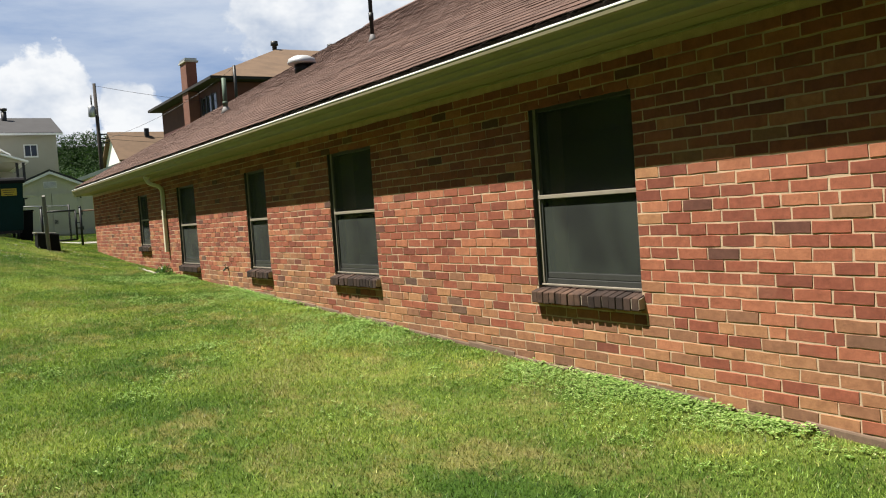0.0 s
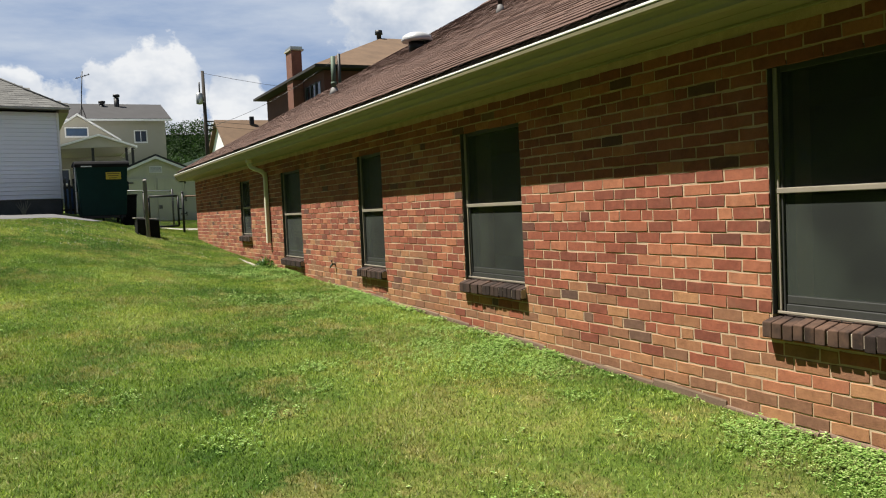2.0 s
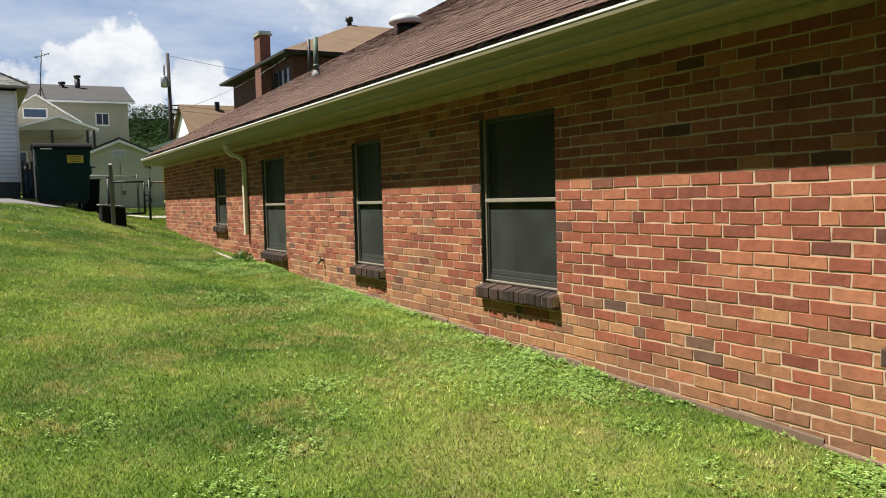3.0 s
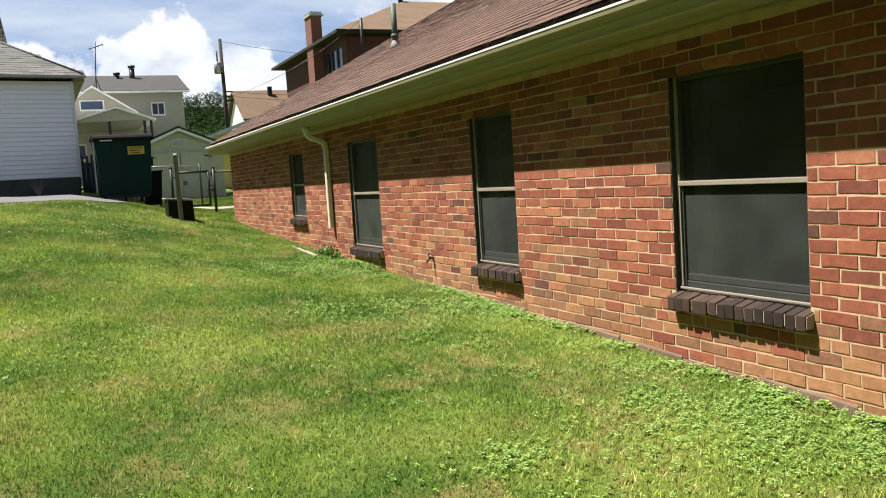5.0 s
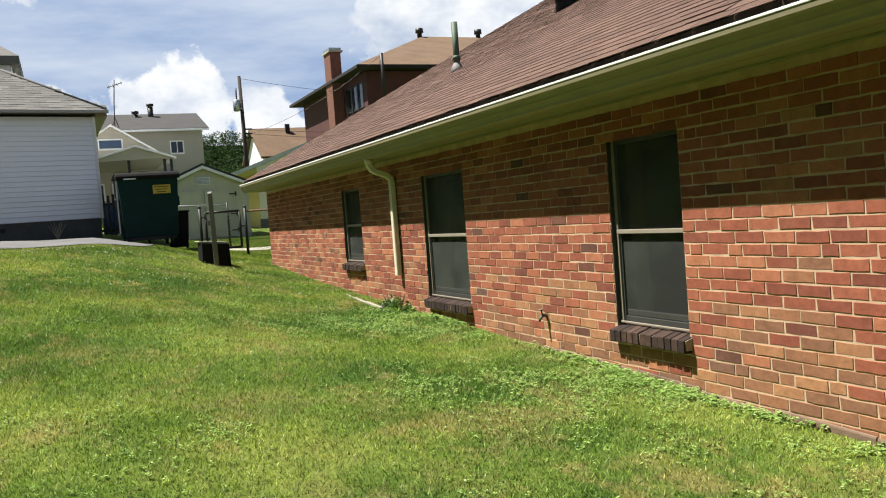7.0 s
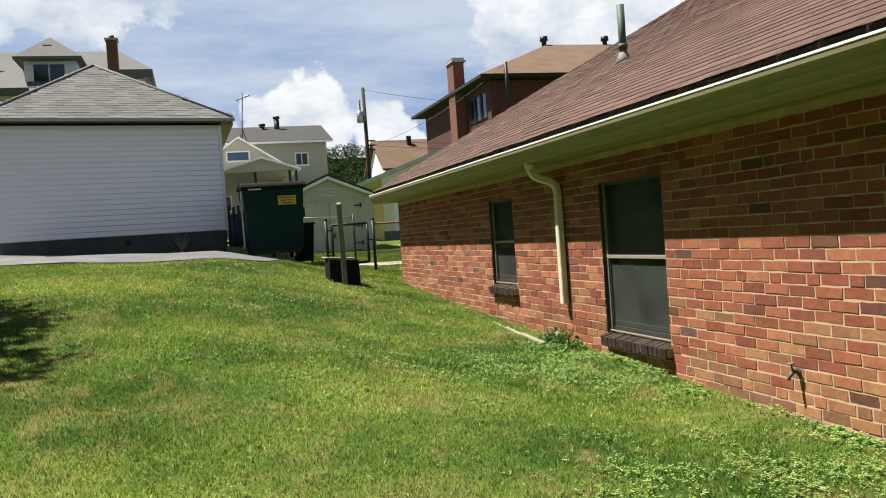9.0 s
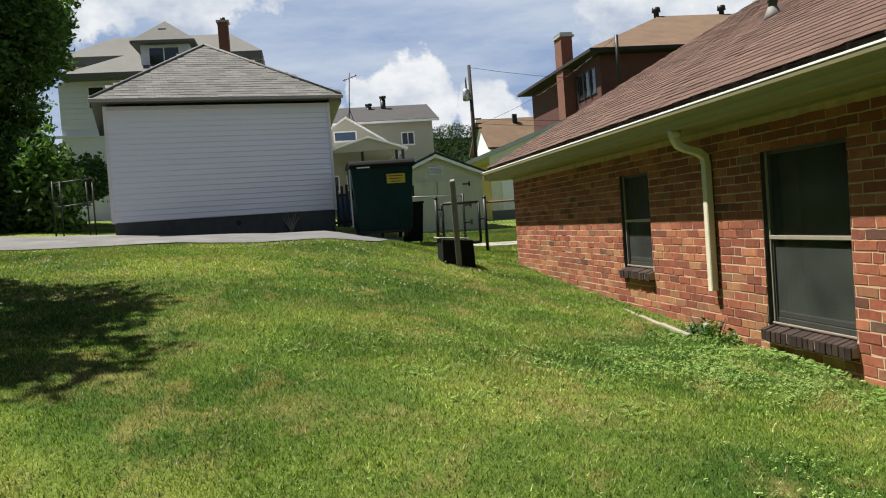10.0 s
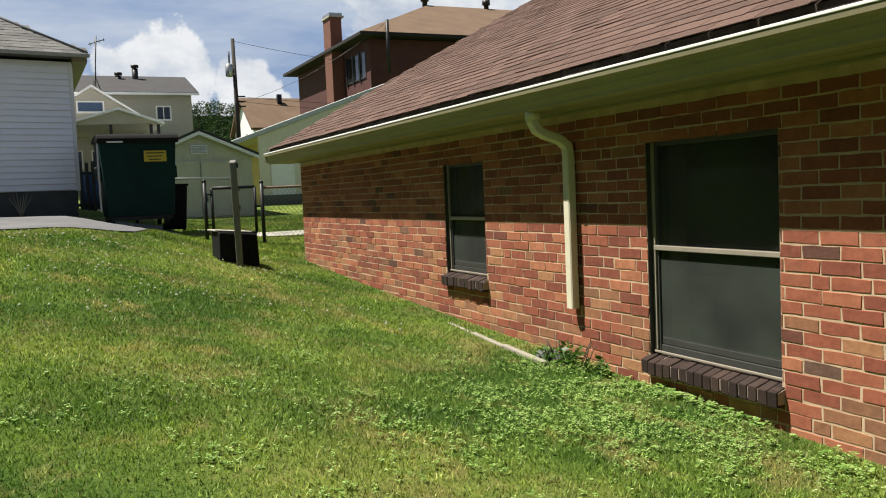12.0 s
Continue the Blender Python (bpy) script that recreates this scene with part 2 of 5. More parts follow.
BARK = plain("bark", (0.085, 0.068, 0.05), 0.95, vary=0.45, scale=12, grain=60, relief=0.8, stretch=(2, 2, 0.4))
ASPHALT = plain("asphalt", (0.125, 0.124, 0.125), 0.92, vary=0.35, scale=1.4, grain=130, relief=0.8, dirt=(0.23, 0.225, 0.215), spec=0.2)
DARK_BRICK = plain("far_brick", (0.066, 0.021, 0.018), 0.9, vary=0.35, scale=1.3, grain=14)
CHIMNEY_BRICK = plain("chimney_brick", (0.143, 0.059, 0.038), 0.9, vary=0.3, scale=2, grain=14)
# near black: the unlit room's dimness is put into the colour
DARK_ROOM = plain("unlit_room_tone", (0.035, 0.035, 0.032), 0.9, vary=0.2)
CURTAIN = plain("window_blind", (0.16, 0.18, 0.18), 0.8, vary=0.2)
DARK_GLASS = plain("dark_glass", (0.014, 0.018, 0.022), 0.06, vary=0.2, scale=2, grain=8, relief=0.02, spec=0.5)
# dark glass again, with the sky's reflection put into a blue base
BLUE_GLASS = plain("sky_tinted_glass", (0.04, 0.07, 0.12), 0.06, vary=0.2, scale=2, grain=8, relief=0.02, spec=0.5)


def glass_build(t, b):
    b.inputs["Base Color"].default_value = (0.75, 0.8, 0.78, 1)
    b.inputs["Roughness"].default_value, b.inputs["IOR"].default_value = 0.03, 1.45
    b.inputs["Transmission Weight"].default_value = 1.0


GLASS = material("window_glass", glass_build)


def screen_build(t, b):
    n = tex(t, 2.4, 2, 0.5)
    t.links.new(ramp(t, n, [(0.38, (0.008, 0.011, 0.009)), (0.62, (0.026, 0.034, 0.026))]), b.inputs["Base Color"])
    b.inputs["Roughness"].default_value = 0.8
    clear = t.nodes.new("ShaderNodeBsdfTransparent")
    m = t.nodes.new("ShaderNodeMixShader")
    m.inputs[0].default_value = 0.78
    t.links.new(clear.outputs[0], m.inputs[1])
    t.links.new(b.outputs[0], m.inputs[2])
    t.links.new(m.outputs[0], t.nodes["Material Output"].inputs[0])


SCREEN = material("insect_screen", screen_build)


def lawn_tint(t):
    """Lawn colour by place: lush, yellowish and dried patches."""
    p = position(t)
    big = tex(t, 0.55, 6, 0.62, vector=p)
    mid = tex(t, 1.3, 7, 0.7, vector=p)
    c = ramp(t, big, [(0.38, (0.058, 0.125, 0.02)), (0.5, (0.128, 0.208, 0.038)), (0.62, (0.215, 0.282, 0.064))])
    dry = nmath(t, "MULTIPLY", nmath(t, "SUBTRACT", mid, 0.53), 6.0, True)
    c = mix(t, nmath(t, "MULTIPLY", dry, 0.62), c, (0.30, 0.28, 0.11))
    tuft = tex(t, 38, 4, 0.8, vector=p)
    c = mix(t, nmath(t, "MULTIPLY", nmath(t, "SUBTRACT", tuft, 0.53), 5.0, True), c, mix(t, 1.0, c, (1.75, 1.5, 1.9), "MULTIPLY"))
    c = mix(t, nmath(t, "MULTIPLY", nmath(t, "SUBTRACT", 0.46, tuft), 5.0, True), c, mix(t, 1.0, c, (0.42, 0.5, 0.45), "MULTIPLY"))
    fleck = tex(t, 14, 5, 0.75, vector=p)
    c = mix(t, nmath(t, "MULTIPLY", nmath(t, "SUBTRACT", fleck, 0.5), 3.5, True), c, mix(t, 1.0, c, (1.5, 1.35, 1.6), "MULTIPLY"))
    c = mix(t, nmath(t, "MULTIPLY", nmath(t, "SUBTRACT", 0.47, fleck), 4.5, True), c, mix(t, 1.0, c, (0.5, 0.58, 0.5), "MULTIPLY"))
    lush = nmath(t, "MULTIPLY", nmath(t, "SUBTRACT", tex(t, 0.9, 5, 0.6, (1, 1.4, 1), p), 0.57), 5.0, True)
    c = mix(t, nmath(t, "MULTIPLY", lush, 0.55), c, (0.085, 0.165, 0.035))
    bare = nmath(t, "MULTIPLY", nmath(t, "SUBTRACT", tex(t, 1.7, 8, 0.72, (1.3, 0.9, 1), p), 0.525), 9.0, True)
    c = mix(t, nmath(t, "MULTIPLY", bare, 0.66), c, (0.31, 0.275, 0.115))
    return mix(t, 1.0, c, (1.12, 1.12, 0.98), "MULTIPLY")


def grass_build(t, b):
    c = lawn_tint(t)
    r = t.nodes.new("ShaderNodeNewGeometry").outputs["Random Per Island"]
    c = mix(t, 1.0, c, ramp(t, r, [(0.0, (0.2, 0.24, 0.2)), (0.3, (0.58, 0.64, 0.54)), (0.5, (0.95, 1.0, 0.9)), (0.82, (1.5, 1.42, 1.3)), (0.92, (2.4, 2.0, 2.3)), (1.0, (3.0, 2.4, 3.3))]), "MULTIPLY")
    straw = nmath(t, "ADD", r, nmath(t, "MULTIPLY", nmath(t, "SUBTRACT", tex(t, 1.3, 7, 0.7), 0.5), 1.6))
    c = mix(t, nmath(t, "MULTIPLY", nmath(t, "SUBTRACT", straw, 0.82), 6.0, True), c, (0.27, 0.245, 0.11))
    t.links.new(c, b.inputs["Base Color"])
    b.inputs["Roughness"].default_value = 0.5
    b.inputs["Specular IOR Level"].default_value = 0.22
    tr = t.nodes.new("ShaderNodeBsdfTranslucent")
    t.links.new(mix(t, 1.0, c, (1.25, 1.35, 0.6), "MULTIPLY"), tr.inputs[0])
    m = t.nodes.new("ShaderNodeMixShader")
    m.inputs[0].default_value = 0.2
    t.links.new(b.outputs[0], m.inputs[1])
    t.links.new(tr.outputs[0], m.inputs[2])
    t.links.new(m.outputs[0], t.nodes["Material Output"].inputs[0])


GRASS = material("grass_blades", grass_build)


def soil_build(t, b):
    c = lawn_tint(t)
    c = mix(t, 1.0, c, (0.66, 0.64, 0.64), "MULTIPLY")
    fine = tex(t, 45, 5, 0.75)
    c = mix(t, nmath(t, "MULTIPLY", nmath(t, "SUBTRACT", fine, 0.45), 2.2, True), c, mix(t, 1.0, c, (0.45, 0.42, 0.4), "MULTIPLY"))
    t.links.new(c, b.inputs["Base Color"])
    b.inputs["Roughness"].default_value = 0.95
    b.inputs["Specular IOR Level"].default_value = 0.1
    bump(t, b, fine, 0.9, 0.03)


LAWN = material("lawn_ground", soil_build)


def leaf_material(name, stops, shine=0.4, through_light=0.35):
    def build(t, b):
        c = ramp(t, chance(t, False), stops)
        t.links.new(c, b.inputs["Base Color"])
        b.inputs["Roughness"].default_value = shine
        b.inputs["Specular IOR Level"].default_value = 0.2
        tr = t.nodes.new("ShaderNodeBsdfTranslucent")
        t.links.new(mix(t, 1.0, c, (1.2, 1.4, 0.6), "MULTIPLY"), tr.inputs[0])
        m = t.nodes.new("ShaderNodeMixShader")
        m.inputs[0].default_value = through_light
        t.links.new(b.outputs[0], m.inputs[1])
        t.links.new(tr.outputs[0], m.inputs[2])
        t.links.new(m.outputs[0], t.nodes["Material Output"].inputs[0])
    return material(name, build)


LEAF = leaf_material("tree_leaf", [(0.0, (0.033, 0.072, 0.018)), (0.5, (0.060, 0.123, 0.027)), (1.0, (0.112, 0.189, 0.045))])
CLOVER = leaf_material("weed_leaf", [(0.0, (0.10, 0.20, 0.036)), (0.6, (0.21, 0.33, 0.08)), (0.9, (0.33, 0.44, 0.14)), (1.0, (0.45, 0.50, 0.26))], 0.5, 0.25)
FOREST = leaf_material("far_leaf", [(0.0, (0.019, 0.041, 0.013)), (0.5, (0.030, 0.060, 0.019)), (1.0, (0.045, 0.083, 0.026))], 0.7, 0.2)


# ---------------------------------------------------------------- building blocks
def box(bm, x0, x1, y0, y1, z0, z1, mat=0):
    v = [bm.verts.new(p) for p in ((x0, y0, z0), (x1, y0, z0), (x1, y1, z0), (x0, y1, z0), (x0, y0, z1), (x1, y0, z1), (x1, y1, z1), (x0, y1, z1))]
    for f in ((3, 2, 1, 0), (4, 5, 6, 7), (0, 1, 5, 4), (1, 2, 6, 5), (2, 3, 7, 6), (3, 0, 4, 7)):
        bm.faces.new([v[i] for i in f]).material_index = mat
    return v


def tube(bm, points, radii, n=10, caps=True, smooth=True):
    """A round bar through the points, with a radius at each."""
    rings = []
    pts = [Vector(p) for p in points]
    for i, p in enumerate(pts):
        d = (pts[min(i + 1, len(pts) - 1)] - pts[max(i - 1, 0)]).normalized()
        a = d.orthogonal().normalized() if i == 0 else (rings_a - d * d.dot(rings_a)).normalized()
        rings_a = a
        b = d.cross(a)
        r = radii[i] if isinstance(radii, (list, tuple)) else radii
        rings.append([bm.verts.new(p + (a * math.cos(2 * math.pi * k / n) + b * math.sin(2 * math.pi * k / n)) * r) for k in range(n)])
    for r0, r1 in zip(rings, rings[1:]):
        for k in range(n):
            bm.faces.new((r0[k], r0[(k + 1) % n], r1[(k + 1) % n], r1[k])).smooth = smooth
    if caps:
        bm.faces.new(rings[0][::-1])
        bm.faces.new(rings[-1])


def prism(bm, outline, axis, a0, a1):
    """An outline of (u, v) drawn out along an axis from a0 to a1: for "y" u, v are x, z; for "x" y, z; for "z" x, y."""
    def at(u, v, a):
        return {"y": (u, a, v), "x": (a, u, v), "z": (u, v, a)}[axis]
    lo, hi = [bm.verts.new(at(u, v, a0)) for u, v in outline], [bm.verts.new(at(u, v, a1)) for u, v in outline]
    n = len(outline)
    for k in range(n):
        bm.faces.new((lo[k], lo[(k + 1) % n], hi[(k + 1) % n], hi[k]))
    bm.faces.new(lo[::-1])
    bm.faces.new(hi)


def soften(bm, width, segments=2):
    bmesh.ops.bevel(bm, geom=list(bm.edges), offset=width, segments=segments, affect="EDGES", profile=0.5)


def mesh_of(name, bm, *mats):
    bmesh.ops.recalc_face_normals(bm, faces=bm.faces)
    me = bpy.data.meshes.new(name)
    bm.to_mesh(me)
    bm.free()
    for m in mats:
        me.materials.append(m)
    return me


def part(name, bm, mat, parent, label=""):
    mats = mat if isinstance(mat, (list, tuple)) else (mat,)
    ob = new(name, mesh_of(name, bm, *mats))
    ob.parent = parent
    return tagged(ob, label) if label else ob


def thing(name, label, category, group="", kind="", at=(0, 0, 0)):
    ob = new(name)
    ob.location = at
    ob.empty_display_size = 0.1
    return tagged(ob, label, category, group, kind)


def boxed(name, mat, parent, *dims, bevel=0.0, label=""):
    bm = bmesh.new()
    box(bm, *dims)
    if bevel:
        soften(bm, bevel)
    return part(name, bm, mat, parent, label)


def tubed(name, mat, parent, points, radii, n=10, label=""):
    bm = bmesh.new()
    tube(bm, points, radii, n)
    return part(name, bm, mat, parent, label)


def smoothstep(a, b, v):
    t = np.clip((np.asarray(v, float) - a) / (b - a), 0, 1)
    return t * t * (3 - 2 * t)


# ---------------------------------------------------------------- ground
WALL = 3.85                    # the brick wall's outer face
END = 21.26                    # its far corner


def ground_z(x, y):
    x, y = np.asarray(x, float), np.asarray(y, float)
    base = 0.0395 * np.clip(y, -60, 60) - 0.03
    bank = 0.72 * smoothstep(6.0, 21.5, y) * (1 - 0.25 * smoothstep(22.5, 28, y))
    edge = 3.75 + 1.0 * smoothstep(15, 23, y)
    t = np.clip((edge - x) / 3.95, 0, 1)
    rise = t * t * (3 - 2 * t) + 0.035 * np.clip(-x, 0, 8)
    lumps = 0.018 * np.sin(x * 1.7 + 0.6 * y) * np.sin(y * 1.3 - 0.4 * x) * smoothstep(3.9, 3.0, x)
    tilt = 0.046 * np.clip(-x, 0, 6) * smoothstep(21.5, 27, y)
    lip = -0.06 * smoothstep(-1.5, 0.8, x) * (1 - smoothstep(2.6, 3.6, x)) * smoothstep(19.6, 21.0, y) * (1 - smoothstep(22.5, 25, y))
    lip -= 0.11 * smoothstep(0.9, 1.8, x) * (1 - smoothstep(2.9, 3.5, x)) * smoothstep(22, 25, y) * (1 - smoothstep(27.5, 29, y))
    return base + bank * rise + tilt + lumps + lip


def gz(x, y):
    return float(ground_z(x, y))


def sheet(name, xs, ys, lift, mat, parent=None):
    """A sheet on the ground over a net of lines."""
    xx, yy = np.meshgrid(xs, ys)
    zz = ground_z(xx, yy) + lift
    verts = np.stack([xx, yy, zz], -1).reshape(-1, 3)
    n, m = len(xs), len(ys)
    i = (np.arange(m - 1)[:, None] * n + np.arange(n - 1)).ravel()
    faces = np.stack([i, i + 1, i + 1 + n, i + n], 1)
    me = bpy.data.meshes.new(name)
    me.from_pydata(verts.tolist(), [], faces.tolist())
    me.materials.append(mat)
    me.shade_smooth()
    ob = new(name, me)
    ob.parent = parent
    return ob


def lines(*spans):
    out = []
    for a, b, step in spans:
        out += list(np.arange(a, b, step))
    return out + [spans[-1][1]]


tagged(sheet("ground", lines((-2500, -400, 700), (-400, -40, 90), (-40, -8, 4), (-8, 6, 0.25), (6, 40, 4), (40, 400, 90), (400, 2500, 700)),
             lines((-2500, -400, 700), (-400, -40, 90), (-40, -4, 4), (-4, 34, 0.25), (34, 70, 4), (70, 400, 55), (400, 2500, 700)), 0, LAWN),
       "mown sloping lawn with dried patches and weeds", "lawn", kind="structure")


def road_front(x):
    return 21.9 - 0.6 * smoothstep(-4.5, 0.5, x) + 3.3 * smoothstep(1.5, 2.6, x)


def driveway():
    """Asphalt between the lawn and the garage, with a tongue under the dumpster."""
    xs, fs = np.array(lines((-60, -12, 4), (-12, 2.85, 0.25))), np.linspace(0, 1, 24)
    front, rear = road_front(xs), 26.6 + 1.5 * smoothstep(1.4, 1.9, xs)
    yy = front + fs[:, None] * (rear - front)
    yy[0] += 0.05 * np.sin(xs * 3.7) + 0.03 * np.sin(xs * 9.1)
    xx = np.broadcast_to(xs, yy.shape)
    n, m = yy.shape[1], yy.shape[0]
    i = (np.arange(m - 1)[:, None] * n + np.arange(n - 1)).ravel()
    me = bpy.data.meshes.new("road")
    me.from_pydata(np.stack([xx, yy, ground_z(xx, yy) + 0.02], -1).reshape(-1, 3).tolist(), [], np.stack([i, i + 1, i + 1 + n, i + n], 1).tolist())
    me.materials.append(ASPHALT)
    me.shade_smooth()
    return new("road", me)


tagged(driveway(), "cracked grey asphalt driveway beside the lawn", "driveway", kind="structure")
tagged(sheet("pavement", lines((3.4, 12, 0.5)), lines((26.2, 27.3, 0.35)), 0.02, CONCRETE), "grey gravel path behind the gate", "path", kind="structure")

# ---------------------------------------------------------------- brick building
SILL, HEAD, RAIL_Z = 0.72, 1.965, 1.335
SOFFIT_Z = 2.195
COURSE, BRICK_L = 0.0677, 0.213
WINDOWS = [(3.876, 4.87, SILL, HEAD, RAIL_Z), (7.26, 8.235, SILL, HEAD, RAIL_Z), (10.07, 10.80, SILL, HEAD, RAIL_Z), (13.075, 14.06, SILL, HEAD, RAIL_Z), (16.06, 16.80, 1.025, HEAD, 1.485)]
BACK_Y, EAST = -9.0, 19.2


def wall_with_openings(name, x0, x1, y0, y1, z0, z1, holes, mat, parent):
    bm = bmesh.new()
    ys = sorted({y0, y1, *[h[0] for h in holes], *[h[1] for h in holes]})
    zs = sorted({z0, z1, *[h[2] for h in holes], *[h[3] for h in holes]})
    verts = {}

    def v(x, y, z):
        if (x, y, z) not in verts:
            verts[x, y, z] = bm.verts.new((x, y, z))
        return verts[x, y, z]

    def solid(i, j):
        if not (0 <= i < len(ys) - 1 and 0 <= j < len(zs) - 1):
            return False
        cy, cz = (ys[i] + ys[i + 1]) / 2, (zs[j] + zs[j + 1]) / 2
        return not any(a < cy < b and c < cz < d for a, b, c, d, *_ in holes)
    for i in range(len(ys) - 1):
        for j in range(len(zs) - 1):
            if not solid(i, j):
                continue
            a, b, c, d = ys[i], ys[i + 1], zs[j], zs[j + 1]
            for x in (x0, x1):
                bm.faces.new((v(x, a, c), v(x, b, c), v(x, b, d), v(x, a, d)))
            if not solid(i - 1, j):
                bm.faces.new((v(x0, a, c), v(x1, a, c), v(x1, a, d), v(x0, a, d)))
            if not solid(i + 1, j):
                bm.faces.new((v(x0, b, c), v(x1, b, c), v(x1, b, d), v(x0, b, d)))
            if not solid(i, j - 1):
                bm.faces.new((v(x0, a, c), v(x1, a, c), v(x1, b, c), v(x0, b, c)))
            if not solid(i, j + 1):
                bm.faces.new((v(x0, a, d), v(x1, a, d), v(x1, b, d), v(x0, b, d)))
    return part(name, bm, mat, parent)


wall_west = wall_with_openings("wall_west", WALL + 0.0018, WALL + 0.3, BACK_Y, END, -0.9, SOFFIT_Z, [(a, b, c - 0.06, d) for a, b, c, d, _ in WINDOWS], MORTAR, None)
tagged(wall_west, "red brick wall with pale mortar and five windows", "wall", kind="structure")
bm = bmesh.new()
prism(bm, [(WALL + 0.31, -0.9), (EAST, -0.9), (EAST, 2.3), (11.6, 6.3), (WALL + 0.31, 2.3)], "y", END - 0.3, END)
tagged(part("wall_north", bm, DARK_BRICK, None), "red brick gable wall", "wall", kind="structure")
bm = bmesh.new()
prism(bm, [(WALL + 0.31, -0.9), (EAST, -0.9), (EAST, 2.3), (11.6, 6.3), (WALL + 0.31, 2.3)], "y", BACK_Y, BACK_Y + 0.3)
tagged(part("wall_south", bm, DARK_BRICK, None), "red brick gable wall", "wall", kind="structure")
tagged(boxed("wall_east", DARK_BRICK, None, EAST - 0.3, EAST, BACK_Y + 0.31, END - 0.31, -0.9, 2.2), "red brick wall", "wall", kind="structure")
tagged(boxed("floor", CONCRETE, None, WALL + 0.31, EAST - 0.31, BACK_Y + 0.31, END - 0.31, -0.2, -0.1), "concrete floor inside", "floor", kind="structure")
# ceiling and added inner wall are coloured dark to read as an unlit room
tagged(boxed("ceiling", DARK_ROOM, None, WALL + 0.02, EAST - 0.31, BACK_Y + 0.31, END - 0.31, 2.2, 2.26), "ceiling coloured near black for an unlit room", "ceiling", kind="structure")
tagged(boxed("wall_inner", DARK_ROOM, None, 7.4, 7.5, BACK_Y + 0.31, END - 0.31, -0.1, 2.15), "added inner wall coloured near black for an unlit room", "wall", kind="structure")

# roof: two slopes, deck under the shingles
SLOPE, ROOF_X, ROOF_Z, RIDGE_X = 0.526, 3.55, 2.405, 11.6
RAKE0, RAKE1 = BACK_Y - 0.35, END + 0.42


def roof_z(x):
    return ROOF_Z + SLOPE * (x - ROOF_X)


roof = thing("roof", "brown asphalt shingle gable roof with worn edges", "roof", kind="structure")
bm = bmesh.new()
prism(bm, [(ROOF_X, ROOF_Z - 0.005), (RIDGE_X, roof_z(RIDGE_X) - 0.005), (2 * RIDGE_X - ROOF_X, ROOF_Z - 0.005), (2 * RIDGE_X - ROOF_X, ROOF_Z - 0.07), (RIDGE_X, roof_z(RIDGE_X) - 0.09), (ROOF_X, ROOF_Z - 0.05)], "y", RAKE0, RAKE1)
part("deck", bm, DECK, roof, "dark roof deck and felt edge")
bm = bmesh.new()
prism(bm, [(RIDGE_X - 0.16, roof_z(RIDGE_X - 0.16) + 0.02), (RIDGE_X, roof_z(RIDGE_X) + 0.04), (RIDGE_X + 0.16, roof_z(RIDGE_X - 0.16) + 0.02), (RIDGE_X, roof_z(RIDGE_X) - 0.01)], "y", RAKE0, RAKE1)
part("ridge_cap", bm, SHINGLE[1], roof)
# rake boards along the far gable
bm = bmesh.new()
prism(bm, [(ROOF_X - 0.02, ROOF_Z - 0.06), (RIDGE_X, roof_z(RIDGE_X) - 0.09), (RIDGE_X, roof_z(RIDGE_X) - 0.27), (ROOF_X - 0.02, ROOF_Z - 0.22)], "y", RAKE1 - 0.04, RAKE1 - 0.015)
part("rake_board", bm, TRIM, roof, "cream painted rake board")

# gutter: a folded channel with a moulded front and a bright lip
gutter = thing("gutter", "cream painted moulded gutter along the eave", "gutter", kind="structure")
lip_x, lip_z = 3.47, 2.335
bm = bmesh.new()
profile = [(lip_x + 0.022, lip_z - 0.004), (lip_x, lip_z - 0.006), (lip_x + 0.004, lip_z - 0.03), (lip_x + 0.03, lip_z - 0.05), (lip_x + 0.036, lip_z - 0.075), (lip_x + 0.058, lip_z - 0.098), (lip_x + 0.064, lip_z - 0.125), (lip_x + 0.085, lip_z - 0.135),
           (lip_x + 0.19, lip_z - 0.135), (lip_x + 0.19, lip_z + 0.05), (lip_x + 0.182, lip_z + 0.05), (lip_x + 0.182, lip_z - 0.127), (lip_x + 0.09, lip_z - 0.127), (lip_x + 0.068, lip_z - 0.12), (lip_x + 0.012, lip_z - 0.03), (lip_x + 0.022, lip_z - 0.012)]
prism(bm, profile, "y", RAKE0, RAKE1)
# gutter face in the darkened cream, shade included in its colour
part("channel", bm, SHADED_CREAM, gutter, "moulded gutter face in shade-darkened cream")
boxed("lip", WHITE, gutter, lip_x - 0.004, lip_x + 0.02, RAKE0, RAKE1, lip_z - 0.003, lip_z + 0.012, bevel=0.003, label="bright white gutter lip")
boxed("end_cap", TRIM, gutter, lip_x + 0.01, lip_x + 0.19, RAKE1, RAKE1 + 0.006, lip_z - 0.12, lip_z)
soffit = thing("soffit", "soffit board under the eave in shade-darkened cream", "soffit", kind="structure")
# soffit boards share that darkened cream instead of the trim colour
boxed("board", SHADED_CREAM, soffit, lip_x + 0.194, WALL + 0.004, RAKE0, RAKE1 - 0.02, SOFFIT_Z + 0.004, SOFFIT_Z + 0.026)
boxed("frieze", SHADED_CREAM, soffit, WALL - 0.03, WALL - 0.002, BACK_Y, END + 0.01, SOFFIT_Z - 0.01, SOFFIT_Z + 0.002)
boxed("fascia", SHADED_CREAM, soffit, lip_x + 0.194, lip_x + 0.215, RAKE0, RAKE1 - 0.02, SOFFIT_Z + 0.03, ROOF_Z - 0.06)
